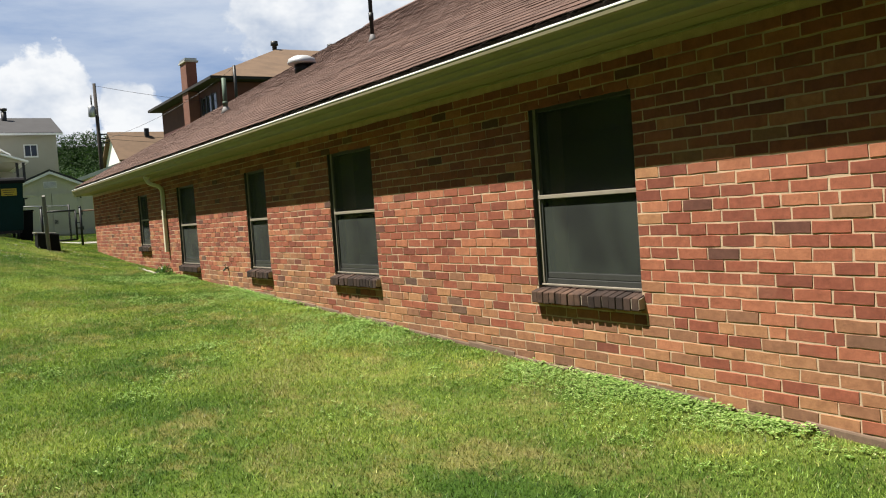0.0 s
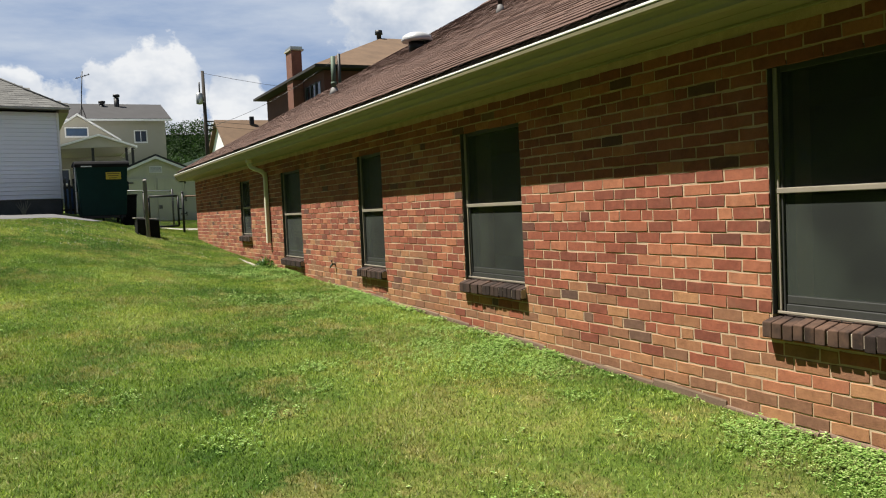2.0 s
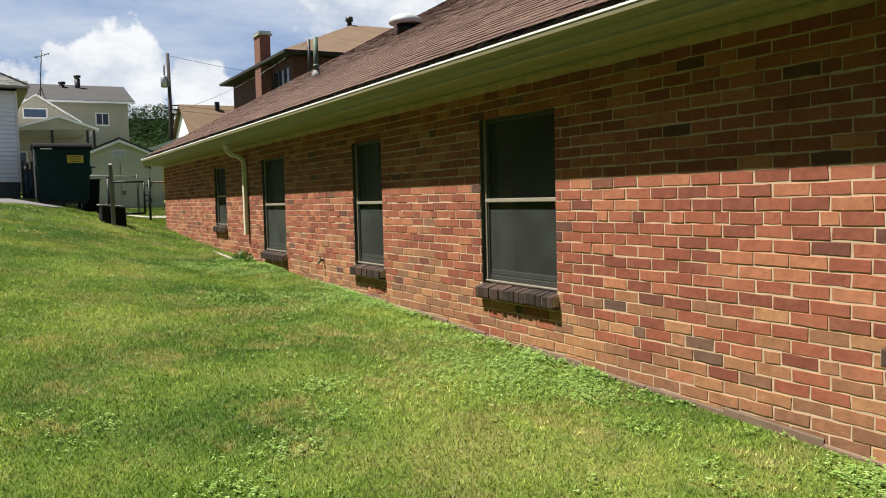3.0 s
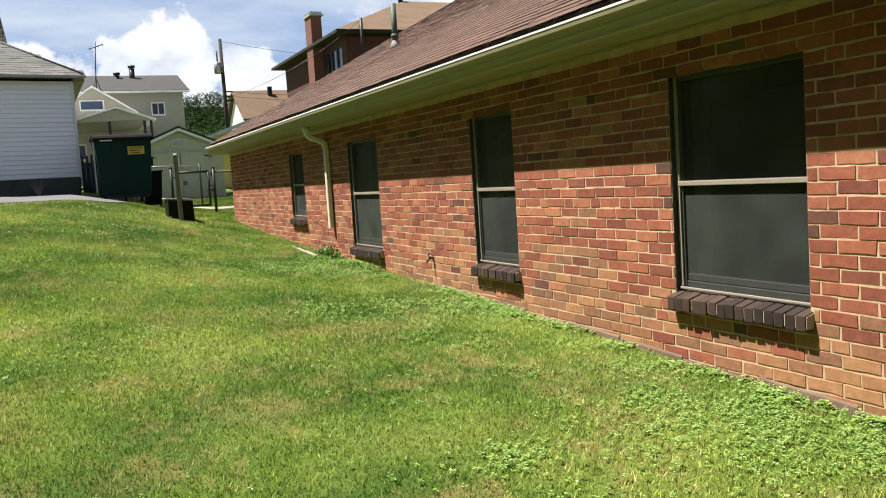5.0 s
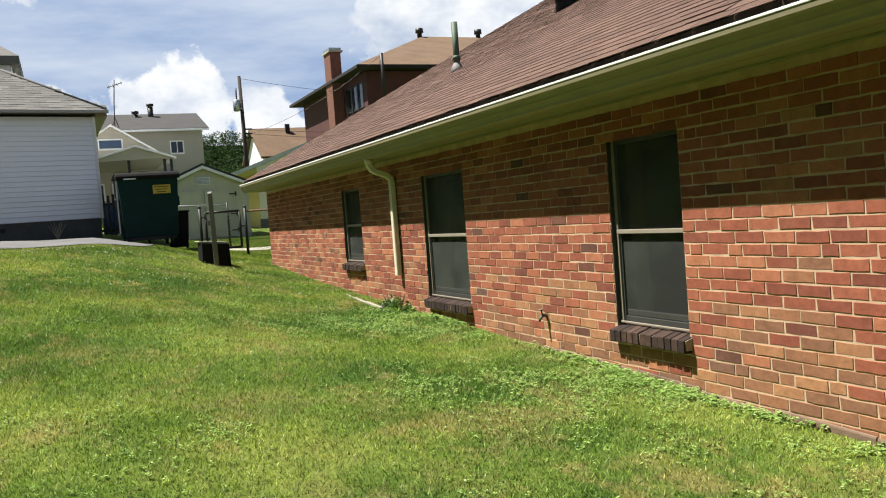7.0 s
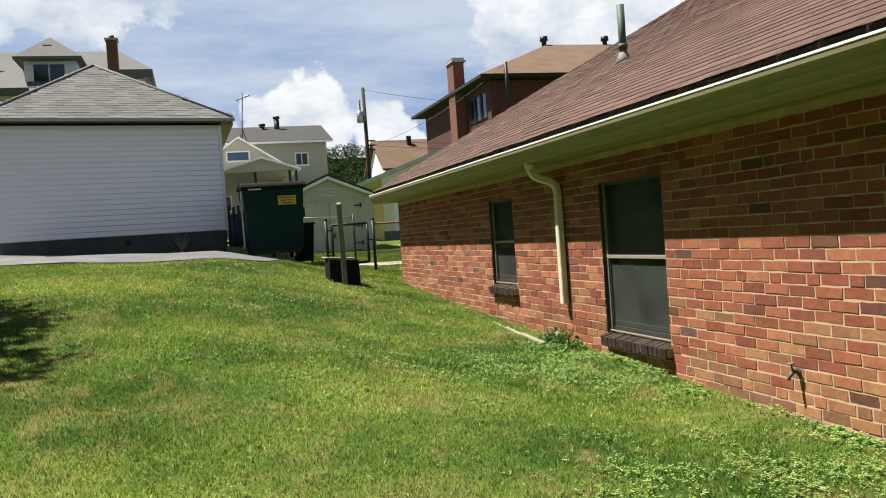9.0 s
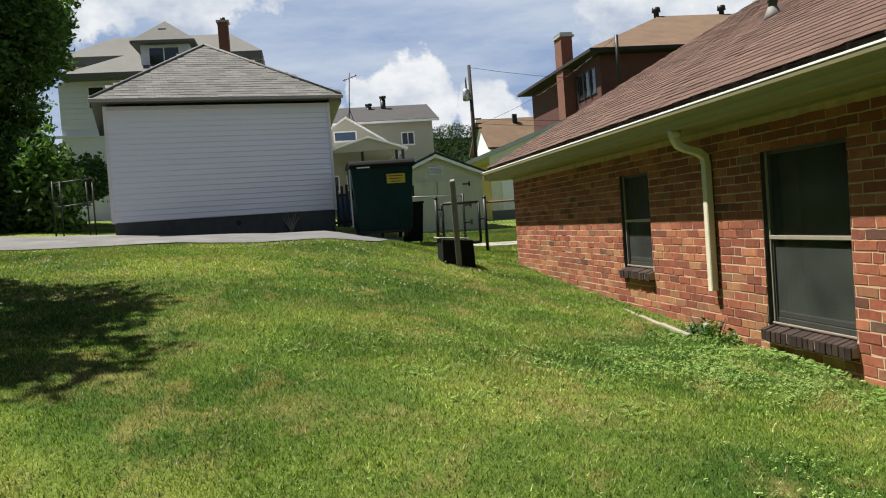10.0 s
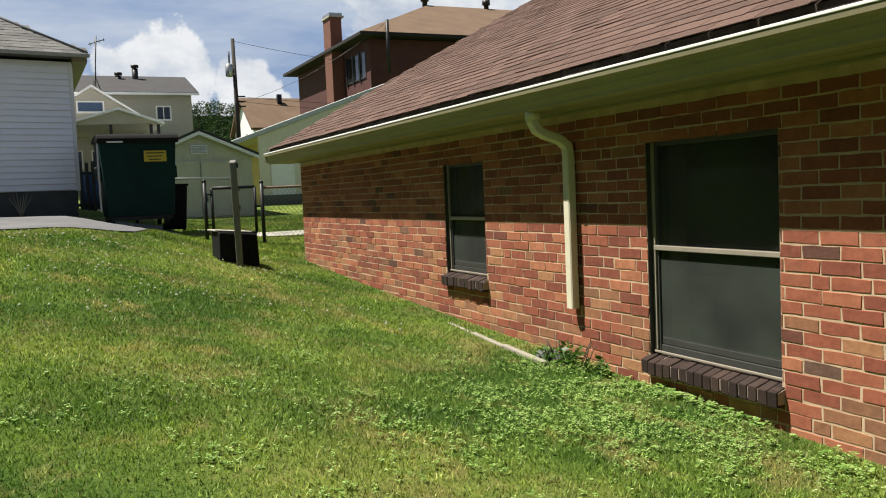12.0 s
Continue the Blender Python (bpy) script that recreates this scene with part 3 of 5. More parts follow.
boxed("return_board", TRIM, soffit, lip_x + 0.22, WALL + 0.1, RAKE1 - 0.05, RAKE1 - 0.025, SOFFIT_Z + 0.03, ROOF_Z + 0.0)


# windows
def make_window(index, y0, y1, z0, z1, zr):
    w = thing("window_%d" % index, "bronze aluminium double-hung window with dark glass and insect screens", "window", "windows of the brick wall", "structure")
    x = WALL + 0.045
    t = 0.045
    for name, dims in (("jamb", (x, x + 0.09, y0, y0 + t, z0, z1)), ("jamb", (x, x + 0.09, y1 - t, y1, z0, z1)),
                       ("head", (x, x + 0.09, y0 + t, y1 - t, z1 - t, z1)), ("frame_sill", (x + 0.004, x + 0.09, y0 + t, y1 - t, z0 - 0.055, z0 + 0.05))):
        boxed(name, FRAME, w, *dims, bevel=0.004)
    # thin bright stops on the frame's outer edge
    boxed("stop", RAIL, w, x - 0.012, x - 0.001, y0 + 0.006, y0 + 0.03, z0 + 0.017, z1 - 0.02, bevel=0.003, label="tan metal stop")
    boxed("stop", RAIL, w, x - 0.012, x - 0.001, y1 - 0.03, y1 - 0.006, z0 + 0.017, z1 - 0.02, bevel=0.003, label="tan metal stop")
    boxed("meeting_rail", RAIL, w, x - 0.014, x + 0.04, y0 + 0.01, y1 - 0.01, zr - 0.013, zr + 0.015, bevel=0.003, label="tan metal meeting rail")
    boxed("bottom_rail", FRAME, w, x + 0.01, x + 0.05, y0 + t, y1 - t, z0 + 0.05, z0 + 0.095, bevel=0.006)
    boxed("bottom_lip", RAIL, w, x - 0.022, x - 0.011, y0 + 0.008, y1 - 0.008, z0 + 0.002, z0 + 0.016, bevel=0.003, label="tan metal lower edge")
    boxed("upper_pane", GLASS, w, x + 0.055, x + 0.06, y0 + t, y1 - t, zr + 0.0, z1 - t, label="dark upper pane").visible_shadow = False
    boxed("lower_pane", GLASS, w, x + 0.035, x + 0.04, y0 + t, y1 - t, z0 + 0.09, zr - 0.016, label="lower pane behind the screen").visible_shadow = False
    for za, zb_, xs in ((z0 + 0.09, zr - 0.016, x + 0.012), (zr + 0.018, z1 - t, x + 0.012)):
        bm = bmesh.new()
        bm.faces.new([bm.verts.new(p) for p in ((xs, y0 + t, za), (xs, y1 - t, za), (xs, y1 - t, zb_), (xs, y0 + t, zb_))])
        part("screen", bm, SCREEN, w, "grey insect screen")
    # dark liners over the brick reveals put their shade into the colour
    for ya, yb in ((y0, y0 + 0.004), (y1 - 0.004, y1)):
        boxed("reveal", FRAME, w, WALL + 0.005, x - 0.001, ya, yb, z0, z1)
    boxed("reveal", FRAME, w, WALL + 0.005, x - 0.001, y0 + 0.005, y1 - 0.005, z1 - 0.004, z1)
    # rowlock sill of dark bricks on edge, sloped outward
    s = thing("window_sill", "dark brown rowlock brick window sill", "sill", "brick sills", "structure")
    n = max(9, round((y1 - y0 + 0.04) / 0.066))
    step = (y1 - y0 + 0.04) / n
    bm = bmesh.new()
    prism(bm, [(WALL - 0.05, z0 - 0.1), (WALL - 0.05, z0 - 0.042), (WALL + 0.06, z0 - 0.009), (WALL + 0.06, z0 - 0.105)], "y", y0 - 0.02, y1 + 0.02)
    part("bed", bm, SILL_MORTAR, s, "dark sill mortar")
    bm = bmesh.new()
    h = step / 2 - 0.0032
    prism(bm, [(-0.056, -0.112), (-0.056, -0.034), (0.072, 0.004), (0.072, -0.112)], "y", -h, h)
    soften(bm, 0.005, 2)
    me = mesh_of("brick", bm, SILL_BRICK)
    for k in range(n):
        ob = new("brick", me)
        ob.parent = s
        ob.matrix_basis = pose(WALL + random.uniform(-0.004, 0.003), y0 - 0.02 + (k + 0.5) * step, z0 + random.uniform(-0.005, 0.003), 0, random.uniform(-1.5, 1.5), random.uniform(-2.2, 2.2))
    return w


for k, spec in enumerate(WINDOWS):
    make_window(k + 1, *spec)
# what shows dimly behind the glass
lamp = thing("table_lamp", "pale table lamp shade dimly seen through the glass", "lamp", at=(4.55, 7.62, 0.55))
bm = bmesh.new()
tube(bm, [(0, 0, 0.22), (0, 0, 0.5)], [0.13, 0.09], 20)
part("shade", bm, WHITE, lamp)
tubed("stem", BLACK, lamp, [(0, 0, 0.0), (0, 0, 0.22)], 0.015)
table = thing("side_table", "dark wooden side table inside by the window", "table")
boxed("tabletop", POLE_WOOD, table, 4.3, 4.8, 7.3, 7.95, 0.51, 0.55, bevel=0.008)
for lx in (4.33, 4.74):
    for ly in (7.33, 7.89):
        boxed("leg", POLE_WOOD, table, lx, lx + 0.04, ly, ly + 0.04, -0.1, 0.51)

# downspout with its elbow
spout = thing("downspout", "cream painted metal downspout with elbow on the wall", "downspout")
sy = 14.79


def square_pipe(bm, points, deep, wide):
    """A folded rectangular pipe through the points, which run in a plane across the wall."""
    pts, rings = [Vector(p) for p in points], []
    for i, p in enumerate(pts):
        d = (pts[min(i + 1, len(pts) - 1)] - pts[max(i - 1, 0)]).normalized()
        a = Vector((0, 1, 0)).cross(d).normalized()
        c = 0.22
        corners = [(-1, -1 + c), (-1 + c, -1), (1 - c, -1), (1, -1 + c), (1, 1 - c), (1 - c, 1), (-1 + c, 1), (-1, 1 - c)]
        rings.append([bm.verts.new(p + a * (u * deep / 2) + Vector((0, v * wide / 2, 0))) for u, v in corners])
    for r0, r1 in zip(rings, rings[1:]):
        for k in range(8):
            bm.faces.new((r0[k], r0[(k + 1) % 8], r1[(k + 1) % 8], r1[k]))
    bm.faces.new(rings[0][::-1])
    bm.faces.new(rings[-1])


bm = bmesh.new()
square_pipe(bm, [(3.585, sy + 0.06, 2.21), (3.585, sy + 0.06, 2.14), (3.61, sy + 0.05, 2.085), (3.66, sy + 0.035, 2.055), (3.755, sy + 0.01, 2.02), (3.80, sy, 1.975), (3.81, sy, 1.92), (3.81, sy, 1.4), (3.81, sy, 0.91)], 0.06, 0.072)
part("pipe", bm, TRIM, spout)
bm = bmesh.new()
tube(bm, [(3.585, sy + 0.06, 2.15), (3.585, sy + 0.06, 2.205)], 0.05, 14)
part("outlet", bm, TRIM, spout)

# hose tap
TAP = 0.72
tap = thing("hose_tap", "small verdigris brass hose tap on the wall", "tap", at=(WALL, 11.73, 0.70))
tubed("body", GREEN_PIPE, tap, [(0.0, 0, 0), (-0.05, 0, 0.0), (-0.085, 0, -0.03), (-0.095, 0, -0.06)], [0.014, 0.017, 0.016, 0.013])
tubed("stem", GREEN_PIPE, tap, [(-0.05, 0, 0.0), (-0.065, 0, 0.06)], 0.008)
tubed("wheel", RUST, tap, [(-0.066, 0, 0.06), (-0.069, 0, 0.072)], 0.026, 12)
tubed("wall_plate", RUST, tap, [(0.005, 0, 0), (-0.008, 0, 0)], 0.03, 14)

tap.scale = (TAP, TAP, TAP)

# roof fittings
def roof_pipe(name, label, x, y, height, radius, mat):
    p = thing(name, label, "vent pipe", at=(x, y, roof_z(x)))
    tubed("pipe", mat, p, [(0, 0, -0.05), (0, 0, height)], radius, 14)
    tubed("collar", mat, p, [(0, 0, height * 0.22), (0, 0, height * 0.3)], radius * 1.25, 14)
    tubed("flashing", LEAD, p, [(0, 0, -0.06), (0, 0, 0.03), (0, 0, 0.1)], [radius * 2.5, radius * 1.8, radius * 1.1], 16, "grey lead flashing")


roof_pipe("vent_pipe", "weathered green metal vent pipe on the shingle roof", 5.71, 16.86, 0.67, 0.045, GREEN_PIPE)
roof_pipe("vent_pipe", "tall dark metal vent pipe on the shingle roof", 6.82, 12.56, 1.5, 0.033, BLACK)
dome = thing("roof_ventilator", "grey metal domed roof ventilator near the ridge", "roof vent", at=(7.085, 16.1, roof_z(7.085)))
bm = bmesh.new()
tube(bm, [(0, 0, -0.1), (0, 0, 0.18)], 0.2, 18)
part("neck", bm, BLACK, dome)
dome.scale = (0.76, 0.76, 0.76)
bm = bmesh.new()
tube(bm, [(0, 0, 0.16), (0, 0, 0.2), (0, 0, 0.3), (0, 0, 0.37), (0, 0, 0.4)], [0.36, 0.38, 0.34, 0.2, 0.02], 24)
part("hood", bm, plain("zinc_hood", (0.42, 0.43, 0.44), 0.5, 0.2, vary=0.15, scale=5), dome, "rounded bright metal hood")


# ---------------------------------------------------------------- white garage
def box_house_roof(name, mat, parent, x0, x1, y0, y1, z, apex, thick=0.1, label=""):
    """A hip roof over a rectangle; apex is a list of one or two ridge points."""
    bm = bmesh.new()
    e = [bm.verts.new(p) for p in ((x0, y0, z), (x1, y0, z), (x1, y1, z), (x0, y1, z))]
    lo = [bm.verts.new((v.co.x, v.co.y, z - thick)) for v in e]
    a = [bm.verts.new(p) for p in apex]
    l, r = a[0], a[-1]
    if len(a) == 1:
        for k in range(4):
            bm.faces.new((e[k], e[(k + 1) % 4], l))
    else:
        bm.faces.new((e[0], e[1], r, l))
        bm.faces.new((e[1], e[2], r))
        bm.faces.new((e[2], e[3], l, r))
        bm.faces.new((e[3], e[0], l))
    for k in range(4):
        bm.faces.new((lo[k], lo[(k + 1) % 4], e[(k + 1) % 4], e[k]))
    bm.faces.new(lo[::-1])
    return part(name, bm, mat, parent, label)


def pane_window(parent, x0, x1, z0, z1, y, glass=None, frame_mat=None, lights=2, face="y"):
    """A window on a wall that faces -y (or -x): frame, panes and bars."""
    glass, frame_mat = glass or DARK_GLASS, frame_mat or WHITE
    w = new("window")
    w.parent = parent
    f = 0.06

    def put(name, mat, u0, u1, v0, v1, d0, d1):
        if face == "y":
            boxed(name, mat, w, u0, u1, y - d1, y - d0, v0, v1)
        else:
            boxed(name, mat, w, y - d1, y - d0, u0, u1, v0, v1)
    put("frame", frame_mat, x0 - f, x0, z0 - f, z1 + f, -0.05, 0.04)
    put("frame", frame_mat, x1, x1 + f, z0 - f, z1 + f, -0.05, 0.04)
    put("frame", frame_mat, x0, x1, z1, z1 + f, -0.05, 0.04)
    put("sill", frame_mat, x0 - f, x1 + f, z0 - f - 0.03, z0 - f, -0.05, 0.07)
    put("frame", frame_mat, x0, x1, z0 - f, z0, -0.05, 0.04)
    step = (x1 - x0) / lights
    for k in range(lights):
        put("pane", glass, x0 + k * step + 0.02, x0 + (k + 1) * step - 0.02, z0 + 0.01, z1 - 0.01, -0.04, 0.008)
        if k:
            put("mullion", frame_mat, x0 + k * step - 0.02, x0 + k * step + 0.02, z0, z1, -0.05, 0.03)
    return w


def shingled(parent, origin, u, up, width, rows, exposure, tab, mats, clip, count_single=0, single=None, lift=0.0075, thick=0.005):
    """Overlapping tabs on a slope. origin: eave corner; u: along the eave; up: up the slope. clip(s, d) keeps a tab; single(s, d) picks those that are objects."""
    origin, u, up = Vector(origin), Vector(u).normalized(), Vector(up).normalized()
    n = u.cross(up).normalized()
    if n.z < 0:
        n = -n
    rot = Matrix((u, up, n)).transposed().to_4x4()
    verts, faces, singles = [], [], []
    for r in range(rows):
        shift = (r % 2) * tab / 2
        for k in range(-1, int(width / tab) + 1):
            s, d = k * tab + shift, r * exposure
            if not clip(s + tab / 2, d + exposure / 2):
                continue
            jit = random.uniform(-0.011, 0.011)
            if single and len(singles) < count_single and single(s, d):
                singles.append((s, d + jit))
                continue
            a, b = s + 0.003, s + tab - 0.003
            d0, d1 = d - 0.012 + jit, d + exposure + 0.02
            h0, h1 = lift + random.uniform(-0.002, 0.004), 0.002
            base = len(verts)
            for ss, dd, hh in ((a, d0, h0), (b, d0, h0), (b, d1, h1), (a, d1, h1), (a, d0, h0 - thick), (b, d0, h0 - thick)):
                verts.append(origin + u * ss + up * dd + n * hh)
            faces += [(base, base + 1, base + 2, base + 3), (base + 4, base + 5, base + 1, base), (base + 4, base, base + 3), (base + 5, base + 2, base + 1)]
    me = bpy.data.meshes.new("shingle_courses")
    me.from_pydata([tuple(v) for v in verts], [], faces)
    me.materials.append(mats[0])
    ob = new("shingle_courses", me)
    ob.parent = parent
    tagged(ob, kind="stuff")
    if singles:
        bm = bmesh.new()
        v = [bm.verts.new(p) for p in ((0.003, -0.012, lift), (tab - 0.003, -0.012, lift), (tab - 0.003, exposure + 0.02, 0.002), (0.003, exposure + 0.02, 0.002), (0.003, -0.012, lift - thick), (tab - 0.003, -0.012, lift - thick))]
        for f in ((0, 1, 2, 3), (4, 5, 1, 0), (4, 0, 3), (5, 2, 1)):
            bm.faces.new([v[i] for i in f])
        me = mesh_of("shingle", bm, mats[1])
        for s, d in singles:
            ob = new("shingle", me)
            ob.parent = parent
            ob.matrix_basis = Matrix.Translation(origin + u * s + up * d) @ rot
    return ob


GX0, GX1, GY0, GY1, GZ0, GZ1 = -3.2, 1.33, 27.0, 32.0, 2.05, 4.36
garage = thing("garage", "white vinyl-sided garage with grey shingle hip roof", "garage")
boxed("wall", VINYL, garage, GX0 + 0.02, GX1 - 0.02, GY0 + 0.02, GY1, GZ0, GZ1)
boxed("foundation", BLOCK, garage, GX0 + 0.04, GX1 - 0.04, GY0 + 0.05, GY1 - 0.05, 0.8, GZ0, label="dark painted block foundation")
box_house_roof("roof", GREY_SHINGLE[1], garage, GX0 - 0.22, GX1 + 0.22, GY0 - 0.28, GY1 + 0.28, GZ1 + 0.12, [(-0.935, 29.5, 6.12)], 0.06)
boxed("gutter", FASCIA_GREY, garage, GX0 - 0.25, GX1 + 0.25, GY0 - 0.36, GY0 - 0.285, GZ1 + 0.045, GZ1 + 0.11, bevel=0.01)
tubed("foundation_vent", BLACK, garage, [(-0.75, GY0 + 0.06, GZ0 - 0.15), (-0.75, GY0 + 0.035, GZ0 - 0.15)], 0.055, 14, "round dark foundation vent")
boxed("corner_post", WHITE, garage, GX1 - 0.05, GX1 + 0.015, GY0 - 0.012, GY0 + 0.08, GZ0 - 0.01, GZ1)
boxed("corner_post", WHITE, garage, GX0 - 0.015, GX0 + 0.05, GY0 - 0.012, GY0 + 0.08, GZ0 - 0.01, GZ1)
rows = 21
lap = (GZ1 - GZ0) / rows
bm = bmesh.new()
prism(bm, [(0.0, 0.016), (-0.03, 0.016), (-0.034, 0.008), (-0.04, 0.014), (-0.004, lap), (0.0, lap)], "x", GX0 + 0.051, GX1 - 0.051)
board_mesh = mesh_of("siding_board", bm, VINYL)
for k in range(rows):
    ob = new("siding_board", board_mesh)
    ob.parent = garage
    ob.location = (0, GY0 + 0.019, GZ0 + k * lap)
bm = bmesh.new()
prism(bm, [(0.0, 0.0), (0.019, 0.0), (0.004, lap), (0.0, lap)], "y", GY0 + 0.081, GY1)
side_mesh = mesh_of("siding_board", bm, VINYL)
for k in range(rows):
    ob = new("siding_board", side_mesh)
    ob.parent = garage
    ob.location = (GX1 - 0.019, 0, GZ0 + k * lap)
gs = (6.12 - GZ1 - 0.12) / 2.78
shingled(garage, (GX0 - 0.24, GY0 - 0.3, GZ1 + 0.115), (1, 0, 0), (0, 1, gs), GX1 - GX0 + 0.48, 24, 0.137, 0.305, GREY_SHINGLE,
         lambda s, d: 2.56 - abs(s - 2.505) > d / math.sqrt(1 + gs * gs) * 0.92)
for xa in (GX0 - 0.22, GX1 + 0.22):
    bm = bmesh.new()
    tube(bm, [(xa, GY0 - 0.28, GZ1 + 0.13), (-0.935, 29.5, 6.14)], 0.035, 6)
    part("hip_cap", bm, GREY_SHINGLE[1], garage)

# the side eave runs straight back, so its boxed soffit widens to the rear
turn = pose(0, 0, 0, 0, 0, -11)
plan = [turn @ Vector((x - GX1, y - GY0, 0)) + Vector((GX1, GY0, 0)) for x, y in ((1.60, 26.85), (1.50, 32.1), (0.45, 32.1), (1.36, 26.85))]
bm = bmesh.new()
prism(bm, [(p.x, p.y) for p in plan], "z", GZ1 - 0.02, GZ1 + 0.1)
part("side_soffit", bm, SHADED_CREAM, garage, "side soffit in shade-darkened cream")

garage.matrix_basis = Matrix.Translation((GX1, GY0, 0)) @ pose(0, 0, 0, 0, 0, 11) @ Matrix.Translation((-GX1, -GY0, 0))

# thin metal rails beside the garage
rail = thing("handrail", "thin black metal handrail beside the garage", "railing")
for px in (-4.45, -4.3, -3.78, -3.66):
    tubed("post", BLACK, rail, [(px, 27.1, gz(px, 27.1) - 0.05), (px, 27.1, gz(px, 27.1) + 1.15)], 0.018, 6)
for pz in (1.1, 0.6):
    tubed("bar", BLACK, rail, [(-4.45, 27.1, gz(-4.45, 27.1) + pz), (-3.66, 27.1, gz(-3.66, 27.1) + pz + 0.1)], 0.014, 6)

# ---------------------------------------------------------------- dumpster and bin
dz = gz(2.1, 26.0) + 0.02
DH = 1.12
dump = thing("dumpster", "dark green steel dumpster with black lid on casters", "dumpster", at=(2.27, 25.75, dz))
bm = bmesh.new()
v = [bm.verts.new(p) for p in ((-0.53, 0.12, 0.16), (0.53, 0.12, 0.16), (0.53, 1.4, 0.16), (-0.53, 1.4, 0.16), (-0.62, 0.0, 1.32), (0.6, 0.0, 1.32), (0.6, 1.55, 1.36), (-0.62, 1.55, 1.36))]
for f in ((3, 2, 1, 0), (4, 5, 6, 7), (0, 1, 5, 4), (1, 2, 6, 5), (2, 3, 7, 6), (3, 0, 4, 7)):
    bm.faces.new([v[i] for i in f])
soften(bm, 0.015)
part("body", bm, GREEN_PAINT, dump)
bm = bmesh.new()
prism(bm, [(-0.05, 1.285), (-0.065, 1.36), (-0.02, 1.41), (0.12, 1.44), (0.5, 1.45), (1.58, 1.43), (1.58, 1.37), (0.0, 1.33)], "x", -0.65, 0.64)
soften(bm, 0.012)
part("lid", bm, BLACK_PLASTIC, dump, "black plastic lid")
bm = bmesh.new()
tube(bm, [(-0.5, -0.05, 1.31), (-0.25, -0.05, 1.31)], 0.014, 8)
part("lid_handle", bm, WHITE, dump, "pale lid handle")
for px in (-0.645, 0.58):
    boxed("side_pocket", GREEN_PAINT, dump, px, px + 0.06, 0.35, 1.2, 0.75, 0.95, bevel=0.01)
# bright strip added in place of sunlight on the side face
boxed("side_panel", STEEL, dump, -0.655, -0.63, 0.02, 0.07, 0.25, 1.3, label="bright strip standing for the sunlit side")
boxed("base_frame", BLACK, dump, -0.5, 0.5, 0.14, 1.36, 0.1, 0.16)
for px in (-0.47, 0.4):
    for py in (0.18, 1.28):
        caster = tubed("caster", RUBBER, dump, [(px - 0.03, py, 0.075), (px + 0.03, py, 0.075)], 0.085, 14)
        fork = boxed("fork", BLACK, caster, px - 0.045, px + 0.045, py - 0.03, py + 0.03, 0.08, 0.2)
sign = boxed("sign", YELLOW, dump, 0.07, 0.43, -0.034, -0.026, 1.0, 1.17, bevel=0.002, label="yellow warning sign")
for k in range(3):
    boxed("text_bar", BLACK, sign, 0.10 + 0.02 * k, 0.40 - 0.03 * k, -0.037, -0.035, 1.125 - 0.05 * k, 1.14 - 0.05 * k)

bin_z = gz(2.85, 26.6)
dump.scale = (1.04, 1.0, DH)
wbin = thing("wheeled_bin", "black plastic wheeled bin beside the dumpster", "bin", at=(2.96, 26.9, bin_z))
bm = bmesh.new()
v = [bm.verts.new(p) for p in ((-0.17, -0.2, 0.05), (0.17, -0.2, 0.05), (0.17, 0.22, 0.05), (-0.17, 0.22, 0.05), (-0.22, -0.27, 0.85), (0.22, -0.27, 0.85), (0.22, 0.3, 0.85), (-0.22, 0.3, 0.85))]
for f in ((3, 2, 1, 0), (4, 5, 6, 7), (0, 1, 5, 4), (1, 2, 6, 5), (2, 3, 7, 6), (3, 0, 4, 7)):
    bm.faces.new([v[i] for i in f])
soften(bm, 0.02)
part("body", bm, BLACK_PLASTIC, wbin)
boxed("lid", BLACK_PLASTIC, wbin, -0.24, 0.24, -0.3, 0.33, 0.855, 0.9, bevel=0.015)
for px in (-0.2, 0.16):
    tubed("wheel", RUBBER, wbin, [(px, 0.24, 0.09), (px + 0.05, 0.24, 0.09)], 0.09, 14)

# ---------------------------------------------------------------- post and black box
post = thing("wooden_post", "leaning grey weathered wooden post in the lawn", "post")
pz = gz(2.57, 19.3)
bm = bmesh.new()
prism(bm, [(-0.032, -0.032), (0.032, -0.032), (0.032, 0.032), (-0.032, 0.032)], "z", -0.3, 1.13)
for vv in bm.verts:
    if vv.co.z > 1:
        vv.co.z += vv.co.y * 0.5
soften(bm, 0.006)
ob = part("shaft", bm, OLD_WOOD, post)
ob.matrix_basis = pose(2.57, 19.3, pz, 0, -0.8, -20)
drain = thing("junction_box", "black metal box with pale stone lid half sunk in the lawn", "box", at=(2.60, 19.62, 0))
zb = gz(2.6, 19.6)
bm = bmesh.new()
prism(bm, [(-0.225, zb - 0.35), (0.225, zb - 0.35), (0.2, zb + 0.31), (-0.21, zb + 0.35)], "y", -0.2, 0.26)
soften(bm, 0.015)
part("body", bm, BLACK_PLASTIC, drain)
bm = bmesh.new()
prism(bm, [(-0.24, zb + 0.356), (0.17, zb + 0.32), (0.17, zb + 0.338), (-0.24, zb + 0.376)], "y", -0.1, 0.36)
soften(bm, 0.008)
part("lid", bm, CONCRETE, drain, "pale stone lid")

